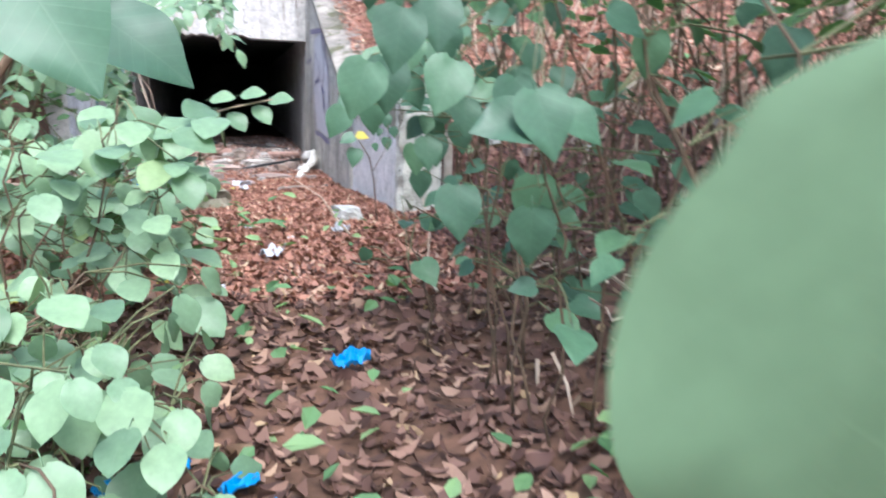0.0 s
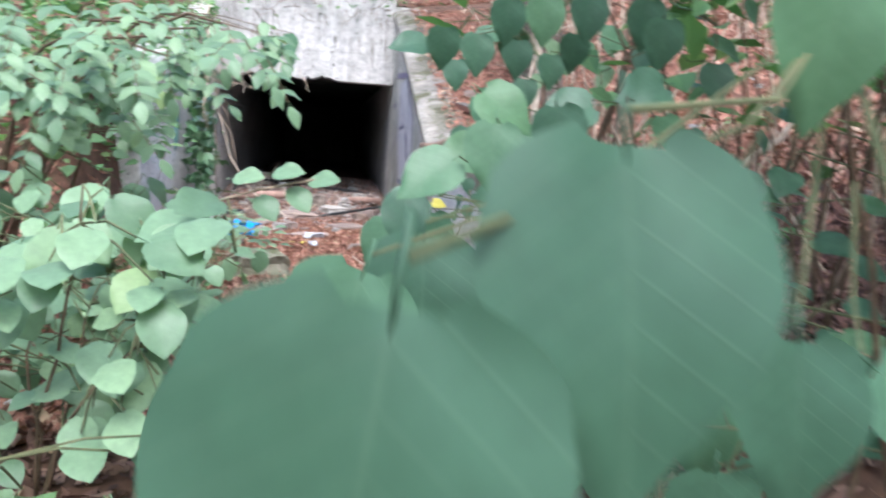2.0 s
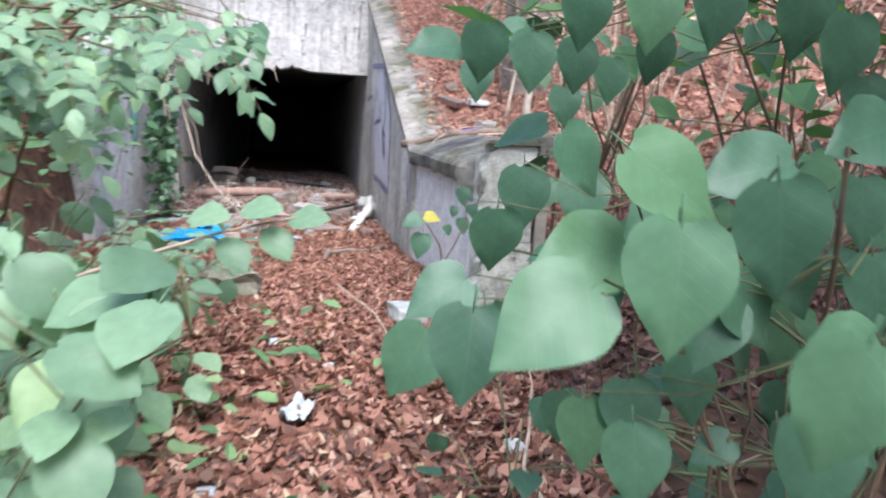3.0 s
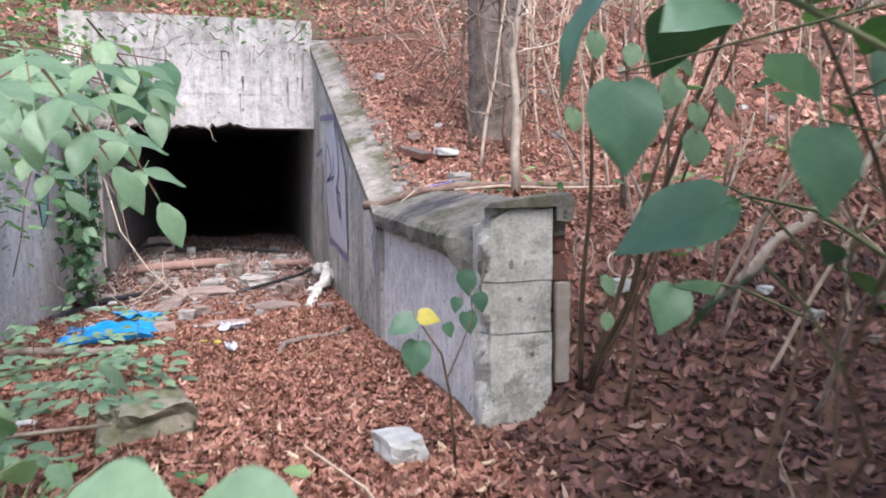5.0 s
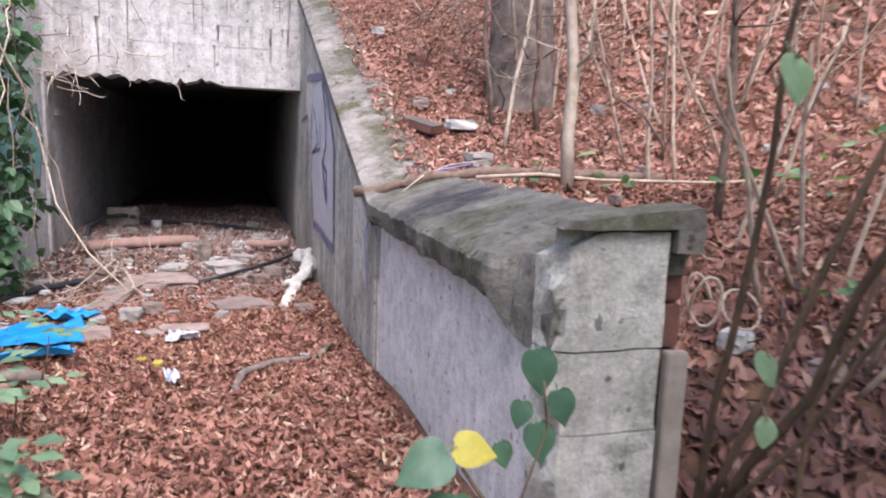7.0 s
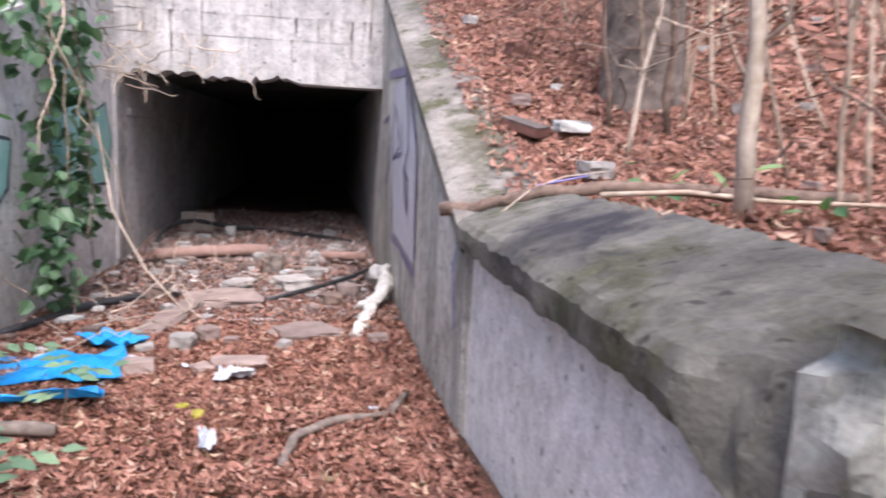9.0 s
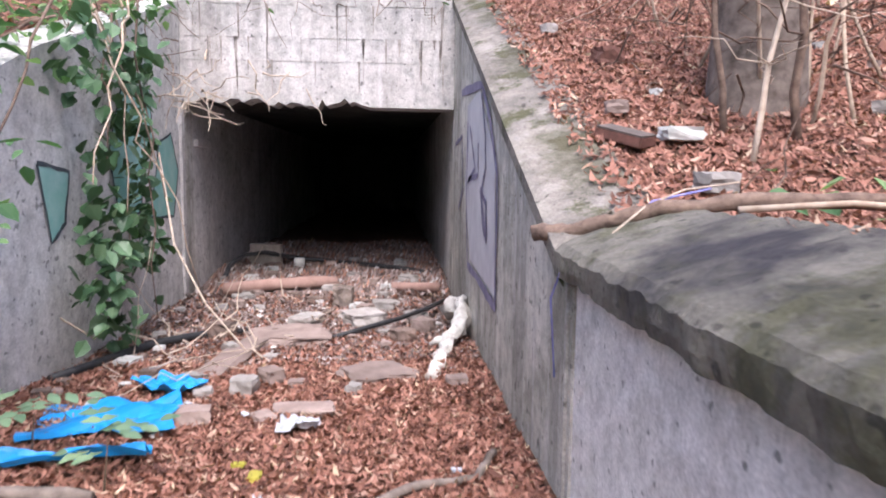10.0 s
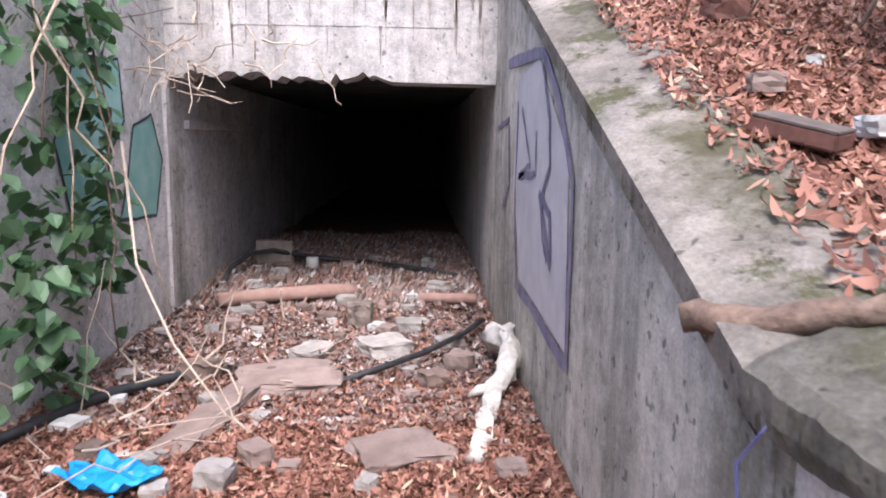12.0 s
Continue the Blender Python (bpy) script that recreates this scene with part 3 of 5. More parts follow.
for i in range(190):
    y = rr.uniform(10.2, 16.8)
    x = rr.uniform(1.15, 3.8) if y > 12 else rr.choice((rr.uniform(1.15, 2.3), rr.uniform(1.2, 3.7)))
    s = rr.choice((0.05, 0.06, 0.08, 0.10, 0.15)) * rr.uniform(0.7, 1.4)
    lump("rubble_stone", "broken grey stone in the rubble at the tunnel mouth", "stone", rr.choice((STONE, STONE, BROWN_STONE, WHITE_STONE, MUD)), (x, y), (s, s * rr.uniform(0.6, 1.2), s * rr.uniform(0.4, 0.8)), 20 + i, rr.uniform(0, 180), 0.1, "rubble in the cutting")
for i in range(22):
    x, y = rr.uniform(1.4, 3.8), rr.uniform(4.5, 10.5)
    s = rr.uniform(0.03, 0.06)
    lump("pale_chip", "small pale chip lying on the dead leaves", "litter", rr.choice((WHITE_STONE, PAPER, YELLOW)), (x, y, gz1(x, y) + 0.035), (s * 1.5, s, s * 0.4), 200 + i, rr.uniform(0, 180), 0, "pale chips on the leaves")


def sheet_of(name, label, category, mat, at, size, seed, turn, crumple=0.06, lift=0.05):
    """A crumpled sheet of plastic, paper or cloth lying on the ground."""
    bm = bmesh.new()
    bmesh.ops.create_grid(bm, x_segments=14, y_segments=12, size=0.5)
    o = Vector((seed, seed * 2.1, 0))
    for v in bm.verts:
        c = v.co.copy()
        edge = 1 + 0.35 * noise.noise(Vector((math.atan2(c.y, c.x) * 1.4, seed, 0)))
        v.co = Vector((c.x * size[0] * edge, c.y * size[1] * edge, crumple * abs(noise.noise(c * 2.3 + o)) * 2.2 + crumple * 0.35 * noise.noise(c * 7 + o)))
    geom = bmesh.ops.solidify(bm, geom=bm.faces[:], thickness=0.003)
    ob = part(name, bm, mat)
    ob.matrix_world = pose(at[0], at[1], gz1(*at) + lift, 0, 0, turn)
    return tagged(ob, label, category)


sheet_of("blue_tarp", "torn bright blue plastic sheet on the dead leaves", "plastic sheet", BLUE, (1.78, 10.12), (0.66, 0.50), 3, 12, 0.05)
sheet_of("blue_tarp", "small crumpled bright blue plastic scrap on the leaves", "plastic sheet", BLUE, (1.90, 10.72), (0.36, 0.30), 5, -20, 0.055)
sheet_of("blue_tarp", "narrow torn blue plastic strip half under leaves", "plastic sheet", BLUE, (1.85, 9.52), (0.62, 0.13), 7, 8, 0.05)
sheet_of("blue_scrap", "blue plastic scrap beside the path", "plastic scrap", BLUE, (3.10, 3.60), (0.13, 0.10), 8, 30, 0.05, 0.06)
for i, (x, y) in enumerate(((2.55, 2.95), (2.72, 2.86), (2.80, 2.70), (2.42, 2.85), (2.74, 2.62))):
    sheet_of("blue_scrap", "blue plastic scrap among dead leaves", "plastic scrap", BLUE, (x, y), (0.10, 0.04), 9 + i, 40 * i, 0.02, 0.05)
sheet_of("plastic_wrapper", "crumpled pale plastic wrapper on the dead leaves", "wrapper", PAPER, (2.76, 10.05), (0.22, 0.13), 15, 10, 0.05)
sheet_of("plastic_wrapper", "small crumpled pale wrapper on the leaves", "wrapper", PAPER, (2.78, 8.9), (0.07, 0.22), 16, 10, 0.03, 0.06)
sheet_of("paper_scrap", "crumpled white paper scrap on the path", "paper", PAPER, (3.36, 5.72), (0.10, 0.09), 17, 10, 0.05, 0.05)
sheet_of("paper_scrap", "crumpled white paper scrap on the path", "paper", PAPER, (2.9, 5.0), (0.16, 0.10), 18, 70, 0.04, 0.05)

# white rag, twisted like a rope of cloth
rag = empty("rag", "twisted dirty white cloth dropped against the wing wall", "rag", at=(0, 0, 0))
bm = bmesh.new()
rp = [(3.78, 12.75, 1.22), (3.84, 12.55, 1.30), (3.86, 12.3, 1.27), (3.80, 12.05, 1.22), (3.70, 11.8, 1.18), (3.62, 11.5, 1.14), (3.56, 11.2, 1.12), (3.50, 10.98, 1.12)]
tube(bm, rp, 0.095, 0.028, 9)
for _ in range(2):
    bmesh.ops.subdivide_edges(bm, edges=bm.edges[:], cuts=1, use_grid_fill=True)
for v in bm.verts:
    v.co += Vector(noise.noise_vector(v.co * 7)) * 0.05 + Vector(noise.noise_vector(v.co * 26)) * 0.03
part("cloth", bm, RAG, rag, smooth=True)
bm = bmesh.new()
tube(bm, bend((3.74, 11.9, 1.19), (3.55, 11.85, 1.13), 4, 0.02, rr), 0.05, 0.015, 8)
for v in bm.verts:
    v.co += Vector(noise.noise_vector(v.co * 12)) * 0.03
part("loose_end", bm, RAG, rag, smooth=True)


def rod(name, label, category, mat, pts, r0, r1=None, sides=8, partname="shaft", group=""):
    ob = empty(name, label, category, group)
    bm = bmesh.new()
    if mat in (TWIG, PALE_TWIG, BARK) and r0 > 0.01:
        fine = []
        for a, b in zip(pts, pts[1:]):
            fine += [Vector(a).lerp(Vector(b), k / 5) + Vector((rr.uniform(-1, 1), rr.uniform(-1, 1), rr.uniform(-1, 1))) * r0 * 0.22 for k in range(5)]
        pts = fine + [Vector(pts[-1])]
    tube(bm, pts, r0, r1, sides)
    if mat in (TWIG, PALE_TWIG, BARK, CLAY):
        for v in bm.verts:
            v.co += Vector(noise.noise_vector(v.co * 30)) * r0 * 0.3
    part(partname, bm, mat, ob, smooth=True)
    return ob


rod("rubber_hose", "black rubber hose bent over the rubble in the tunnel", "hose", RUBBER, [(1.22, 15.0, 1.10), (1.24, 15.3, 1.28), (1.34, 15.7, 1.36), (1.55, 16.0, 1.36), (2.0, 16.1, 1.27), (2.7, 16.0, 1.22), (3.3, 15.7, 1.2), (3.75, 15.4, 1.17)], 0.03)
rod("rubber_hose", "black hose trailing out along the foot of the wall", "hose", RUBBER, [(1.12, 10.9, 1.16), (1.25, 11.4, 1.14), (1.45, 11.8, 1.16), (1.75, 12.1, 1.16), (2.05, 12.3, 1.13)], 0.032)
rod("rubber_hose", "dark hose curving across the rubble", "hose", RUBBER, [(2.75, 12.1, 1.12), (3.0, 12.3, 1.15), (3.3, 12.6, 1.17), (3.6, 13.1, 1.17), (3.78, 13.6, 1.15)], 0.022)
rod("clay_pipe", "pale pinkish clay pipe lying across the tunnel mouth", "pipe", CLAY, [(1.42, 14.2, 1.17), (1.9, 14.35, 1.19), (2.3, 14.5, 1.19), (2.6, 14.6, 1.18)], 0.065, 0.075, 10)
rod("clay_pipe", "short pale pipe lying at the tunnel wall", "pipe", CLAY, [(3.25, 14.4, 1.16), (3.5, 14.35, 1.17), (3.78, 14.3, 1.17)], 0.05, 0.05, 10)
rod("tin_can", "small crushed white can on the rubble", "can", WHITE_STONE, [(2.02, 15.9, 1.15), (2.02, 15.9, 1.30)], 0.07, 0.07, 12, "body")
rod("fallen_stick", "grey bent stick lying on the dead leaves", "stick", BARK, [(3.10, 8.65, 1.22), (3.16, 8.95, 1.23), (3.35, 9.15, 1.22), (3.6, 9.25, 1.20), (3.72, 9.55, 1.19)], 0.022, 0.018)
rod("fallen_stick", "dark brown branch lying among blue plastic", "stick", BARK, [(1.2, 9.3, 1.22), (1.7, 9.15, 1.23), (2.1, 9.1, 1.22)], 0.035, 0.03)
rod("fallen_branch", "weathered brown branch lying along the wall cap", "branch", TWIG, [(3.84, 9.36, 2.23), (3.96, 9.25, 2.24), (4.1, 9.1, 2.30), (4.25, 9.0, 2.35), (4.6, 8.85, 2.39), (5.0, 8.7, 2.39), (5.5, 8.55, 2.39)], 0.036, 0.03)
rod("fallen_branch", "pale split branch on the leafy bank", "branch", CANE, [(4.45, 8.8, 2.36), (4.8, 8.7, 2.39), (5.1, 8.56, 2.37), (5.7, 8.3, 2.38), (6.0, 8.3, 2.40)], 0.013, 0.008)
rod("violet_string", "thin violet string hanging over the coping corner", "string", STRING, [(4.6, 9.35, 2.42), (4.3, 9.22, 2.37), (4.12, 9.05, 2.28), (4.0, 8.98, 2.22), (3.88, 8.95, 2.17), (3.86, 9.08, 2.0), (3.87, 9.03, 1.7)], 0.005, 0.004, 5)
rod("pale_string", "pale string trailing over the coping", "string", PALE_TWIG, [(4.7, 9.3, 2.45), (4.4, 9.15, 2.42), (4.2, 9.02, 2.36), (4.05, 8.95, 2.26), (3.95, 8.92, 2.2)], 0.004, 0.004, 5)
rod("white_cane", "pale dry cane lying across the undergrowth", "cane", PALE_TWIG, [(1.3, 6.2, 1.62), (2.4, 6.45, 1.56)], 0.010, 0.008, 6)
loop = [(4.85 + 0.075 * math.cos(a), 7.0 + 0.04 * math.sin(a), 2.0 + 0.065 * math.sin(a)) for a in [k * 0.45 for k in range(15)]]
rod("wire_loop", "pale plastic cable looped on the bank", "cable", PALE_TWIG, loop, 0.005, 0.005, 6)
loop = [(4.50 + 0.03 * math.cos(a), 6.75 + 0.05 * math.sin(a * 0.7), 2.10 + 0.08 * math.sin(a)) for a in [k * 0.5 for k in range(22)]]
rod("wire_loop", "white cable looped beside the pier", "cable", PALE_TWIG, loop, 0.005, 0.005, 6)

brick = empty("loose_brick", "dark weathered brick lying on the leafy coping edge", "brick")
bm = bmesh.new()
slab(bm, -0.075, 0.075, -0.14, 0.14, 0.02, 0.08, 0.008)
part("body", bm, BRICK, brick)
bm = bmesh.new()
slab(bm, -0.073, 0.073, -0.137, 0.137, 0.074, 0.084, 0.003)
part("top_face", bm, BRICK_TOP, brick, "dark weathered face")
brick.matrix_world = pose(4.43, 10.02, 2.62, 14, -6, 40)
lump("white_lump", "flat white plaster lump on the dead leaves", "rubble", WHITE_STONE, (4.72, 9.98), (0.21, 0.11, 0.07), 31, 5, -0.5)
lump("grey_stone", "grey stone half buried in dead leaves", "stone", STONE, (4.70, 9.52), (0.17, 0.13, 0.10), 32, 15, 0.0)
lump("red_stone", "reddish stone lump on the leafy bank", "stone", BRICK, (4.75, 11.4), (0.2, 0.14, 0.12), 33, 15, 0.0)
for i in range(26):
    x, y = rr.uniform(4.5, 8.0), rr.uniform(6.0, 13.5)
    s = rr.uniform(0.05, 0.13)
    lump("bank_stone", "stone lying among dead leaves on the bank", "stone", rr.choice((STONE, BROWN_STONE, WHITE_STONE)), (x, y), (s, s * 0.8, s * 0.6), 60 + i, rr.uniform(0, 180), -0.2, "stones on the bank")


# ---- woody plants ----
def tree(label, at, r, height, seed, lean=(0, 0)):
    t = empty("tree", label, "tree")
    rn = random.Random(seed)
    z = gz1(*at) - 0.4
    bm = bmesh.new()
    n = 40
    rings = []
    for i in range(n + 1):
        f = i / n
        flare = 1 + 0.35 * math.exp(-f * height * 2.0) - 0.3 * f
        c = Vector((at[0] + lean[0] * f, at[1] + lean[1] * f, z + f * height))
        ring = []
        for k in range(20):
            a = 2 * math.pi * k / 20
            d = Vector((math.cos(a), math.sin(a), 0))
            ring.append(bm.verts.new(c + d * r * flare * (1 + 0.10 * noise.noise(Vector((d.x * 2, d.y * 2, f * height * 0.8 + seed))) + 0.05 * noise.noise(Vector((d.x * 7, d.y * 7, f * height * 2))))))
        rings.append(ring)
    for a, b in zip(rings, rings[1:]):
        for k in range(20):
            bm.faces.new((a[k], a[(k + 1) % 20], b[(k + 1) % 20], b[k]))
    part("trunk", bm, BARK, t, smooth=True)
    for k in range(5):
        a = rn.uniform(0, 6.28)
        h = z + height * rn.uniform(0.6, 0.95)
        bm = bmesh.new()
        tube(bm, bend((at[0] + lean[0] * 0.8, at[1] + lean[1] * 0.8, h), (at[0] + 2 * math.cos(a), at[1] + 2 * math.sin(a), h + 1.6), 6, 0.1, rn), r * 0.3, r * 0.08, 7)
        part("limb", bm, BARK, t, smooth=True)
    return t


tree("grey-brown tree trunk standing in dead leaves on the bank", (5.38, 10.55), 0.26, 7.0, 3)
for x, y, r, s in ((9.2, 15.5, 0.16, 5), (7.0, 17.5, 0.18, 6), (11.5, 12.0, 0.17, 7), (3.0, 20.0, 0.2, 8), (-2.5, 17.0, 0.18, 9), (14.0, 18.0, 0.2, 10), (9.5, 8.2, 0.10, 12)):
    tree("slender dark tree trunk on the wooded hillside", (x, y), r, 9.0, s, (0.3, 0.2))


def sapling(label, base, top, r, seed, twigs, mat=TWIG, spread=0.5, name="sapling"):
    s = empty(name, label, "sapling" if name == "sapling" else "shrub")
    rn = random.Random(seed)
    pts = bend((base[0], base[1], gz1(base[0], base[1]) - 0.05), top, 7, 0.03, rn)
    bm = bmesh.new()
    tube(bm, pts, r, r * 0.5, 8)
    part("stem", bm, mat, s, smooth=True)
    for k in range(twigs):
        p = pts[rn.randint(2, 7)]
        e = p + Vector((rn.uniform(-1, 1), rn.uniform(-1, 1), rn.uniform(-0.2, 0.9))) * spread
        bm = bmesh.new()
        tube(bm, bend(p, e, 4, 0.04, rn, rn.uniform(-0.05, 0.08)), r * 0.3, r * 0.1, 5)
        part("twig", bm, mat, s, smooth=True)
    return s


sapling("pale brown leafless sapling on the bank", (4.66, 8.05), (4.72, 8.2, 4.6), 0.034, 1, 10, PALE_TWIG)
sapling("bare twiggy sapling beside the tree", (5.3, 9.9), (5.15, 9.8, 4.6), 0.025, 2, 16, TWIG, 0.7)
sapling("bare twiggy sapling beside the tree", (5.0, 10.1), (4.9, 10.2, 4.8), 0.02, 3, 16, TWIG, 0.7)
sapling("dry reddish sapling on the bank", (5.25, 7.7), (5.45, 7.9, 4.4), 0.022, 4, 10, TWIG, 0.5)
sapling("leaning pale dead stem on the bank", (5.55, 7.0), (6.3, 6.6, 2.75), 0.035, 5, 4, PALE_TWIG, 0.4)
sapling("bare twiggy sapling beside the tree", (4.95, 9.7), (5.3, 9.9, 4.4), 0.016, 6, 14, PALE_TWIG, 0.6)


def cane(label, height, seed):
    c = empty("dry_cane", label, "cane", "dry canes on the bank")
    rn = random.Random(seed)
    pts = bend((0, 0, -0.05), (rn.uniform(-0.3, 0.3), rn.uniform(-0.3, 0.3), height), 6, 0.02, rn)
    bm = bmesh.new()
    tube(bm, pts, 0.013, 0.007, 6)
    part("stalk", bm, CANE, c, smooth=True)
    for k in range(2):
        p = pts[rn.randint(3, 5)]
        bm = bmesh.new()
        tube(bm, [p, p + Vector((rn.uniform(-0.3, 0.3), rn.uniform(-0.3, 0.3), rn.uniform(0.1, 0.3)))], 0.005, 0.003, 5)
        part("side_shoot", bm, CANE, c)
    return c


protos = [cane("thin dry tan cane standing in dead leaves", h, i) for i, h in enumerate((0.9, 1.3, 1.7, 2.2))]
for i in range(230):
    x, y = rr.uniform(5.2, 12.5), rr.uniform(8.2, 18.0)
    if i % 4 == 0:
        x, y = rr.uniform(5.0, 9.0), rr.uniform(4.5, 8.0)
    p = protos[i % 4]
    m = pose(x, y, gz1(x, y), rr.uniform(-22, 22), rr.uniform(-22, 22), rr.uniform(0, 360))
    if i < 4:
        p.matrix_world = m
    else:
        copy_thing(p, m)


def twig_tangle(name, label, box, count, r, seed, mat, length, droop=0.0, category="twigs"):
    """A tangle of thin twigs, one mesh."""
    rn = random.Random(seed)
    bm = bmesh.new()
    for _ in range(count):
        a = Vector([rn.uniform(*b) for b in box])
        d = Vector((rn.gauss(0, 1), rn.gauss(0, 1), rn.gauss(0, 0.7) - droop)).normalized() * length * rn.uniform(0.4, 1.3)
        tube(bm, bend(a, a + d, 4, length * 0.08, rn, rn.uniform(-0.1, 0.15) * length), r * rn.uniform(0.5, 1.2), r * 0.3, 4)
    return tagged(part(name, bm, mat), label, category, kind="stuff")


twig_tangle("dry_brush", "tangle of thin bare brown twigs round the tree foot", ((4.7, 6.4), (9.4, 11.5), (2.9, 4.2)), 110, 0.007, 5, TWIG, 0.7, 0.2)
twig_tangle("dry_brush", "tangle of pale dry twigs on the far bank", ((5.0, 11.0), (10.5, 16.0), (3.2, 5.4)), 340, 0.008, 6, PALE_TWIG, 0.9, -0.3)
twig_tangle("dry_brush", "tangle of thin dry twigs over the headwall", ((1.0, 4.6), (13.85, 14.15), (4.1, 4.9)), 110, 0.007, 7, TWIG, 0.5, 0.7)
twig_tangle("hanging_roots", "bare brown roots hanging over the broken lintel edge", ((1.1, 2.4), (13.95, 14.15), (3.2, 3.6)), 11, 0.011, 8, PALE_TWIG, 0.6, 0.9, "roots")
stem_protos = []
for i, h in enumerate((1.3, 1.7, 2.1)):
    c = empty("bare_stem", "bare reddish-brown stem standing in the brush", "stem", "bare stems beside the path")
    bm = bmesh.new()
    tube(bm, bend((0, 0, -0.05), (0.25, 0.1, h), 7, 0.025, rr), 0.010, 0.005, 6)
    part("stalk", bm, STEM, c, smooth=True)
    for k in range(3):
        bm = bmesh.new()
        tube(bm, [(0.12, 0.05, h * 0.5 + 0.15 * k), (0.12 + rr.uniform(-0.2, 0.2), 0.05 + rr.uniform(-0.2, 0.2), h * 0.5 + 0.15 * k + 0.2)], 0.005, 0.003, 5)
        part("side_shoot", bm, STEM, c)
    stem_protos.append(c)
for i in range(84):
    y = rr.uniform(1.6, 5.6)
    x = rr.uniform(4.05 if y < 2.8 else 4.7, 7.2)
    m = pose(x, y, gz1(x, y), rr.uniform(-16, 16), rr.uniform(-14, 20), rr.uniform(0, 360))
    if i < 3:
        stem_protos[i].matrix_world = m
    else:
        copy_thing(stem_protos[i % 3], m)
twig_tangle("fallen_twigs", "thin pale twigs strewn over the rubble", ((1.1, 2.6), (10.8, 13.0), (1.12, 1.3)), 34, 0.008, 10, PALE_TWIG, 0.7)
twig_tangle("fallen_twigs", "thin twigs strewn on the leafy bank", ((4.4, 8.0), (6.5, 13.0), (2.2, 2.8)), 40, 0.007, 12, TWIG, 0.5)
twig_tangle("fallen_twigs", "broken stems lying under the brush", ((3.6, 6.5), (1.8, 5.5), (1.3, 1.45)), 60, 0.010, 13, CANE, 0.7)

# hanging dead vines over the left wing
vines = empty("dead_vine", "pale bare vine stems hanging down over the wing wall", "vine")
for k in range(8):
    a = (rr.uniform(1.0, 1.3), rr.uniform(10.9, 12.9), rr.uniform(3.5, 4.0))
    b = (rr.uniform(1.15, 1.75), a[1] - rr.uniform(-0.6, 1.6), rr.uniform(1.25, 2.6))
    bm = bmesh.new()
    tube(bm, bend(a, b, 8, 0.06, rr, -0.12), 0.010, 0.005, 6)
    part("stem", bm, CANE if k % 3 else TWIG, vines, smooth=True)
bm = bmesh.new()
tube(bm, [(1.35, 12.4, 2.6), (1.6, 11.9, 1.9), (1.9, 11.6, 1.5), (2.25, 11.3, 1.22)], 0.010, 0.006, 6)
part("stem", bm, PALE_TWIG, vines, smooth=True)
twig_tangle("dry_twigs", "bleached forked twigs hanging at the portal corner", ((1.05, 1.6), (13.2, 13.9), (3.0, 3.6)), 22, 0.011, 14, PALE_TWIG, 0.5, 0.6)


# ---- leaves ----
def foliage(name, label, centres, per, spread, size, seed, mat, parent=None, ratio=0.55, category="foliage", hang=0.3):
    """Many small folded leaves in clumps round the centres, one mesh."""
    r = np.random.RandomState(seed)
    c = np.repeat(np.array(centres, float), per, axis=0)
    n = len(c)
    p = c + r.normal(0, 1, (n, 3)) * np.array(spread)
    L = size * r.uniform(0.6, 1.3, n)
    yaw = r.uniform(0, 2 * np.pi, n)
    d = np.stack([np.cos(yaw), np.sin(yaw), -hang + r.normal(0, 0.35, n)], -1)
    d /= np.linalg.norm(d, axis=1)[:, None]
    up = np.stack([r.normal(0, 0.35, n), r.normal(0, 0.35, n) - 0.2, np.ones(n)], -1)
    s = np.cross(d, up)
    s /= np.linalg.norm(s, axis=1)[:, None]
    nn = np.cross(s, d)
    prof = [(0.0, 0.0, 0), (0.3, 0.5, 1), (0.7, 0.36, 1), (1.0, 0.0, 0), (0.7, -0.36, 1), (0.3, -0.5, 1), (0.33, 0, 0), (0.7, 0, -0.3)]
    co = np.stack([p + d * (u * L)[:, None] + s * (v * ratio * 2 * L * 0.5)[:, None] * 1.0 + nn * (w * 0.08 * L)[:, None] for u, v, w in prof], 1).reshape(-1, 3)
    tri = np.array([[0, 6, 1, 1], [1, 6, 7, 2], [2, 7, 3, 3], [0, 5, 6, 6], [5, 4, 7, 6], [4, 3, 7, 7]])
    faces = []
    for k in range(n):
        b = 8 * k
        for f in tri:
            faces.append([b + f[0], b + f[1], b + f[2]] if f[2] == f[3] else [b + v for v in f])
    me = bpy.data.meshes.new(name)
    me.from_pydata(co.tolist(), [], faces)
    me.materials.append(mat)
    ob = new(name, me)
    if parent:
        ob.parent = parent
        return ob
    return tagged(ob, label, category, kind="stuff")


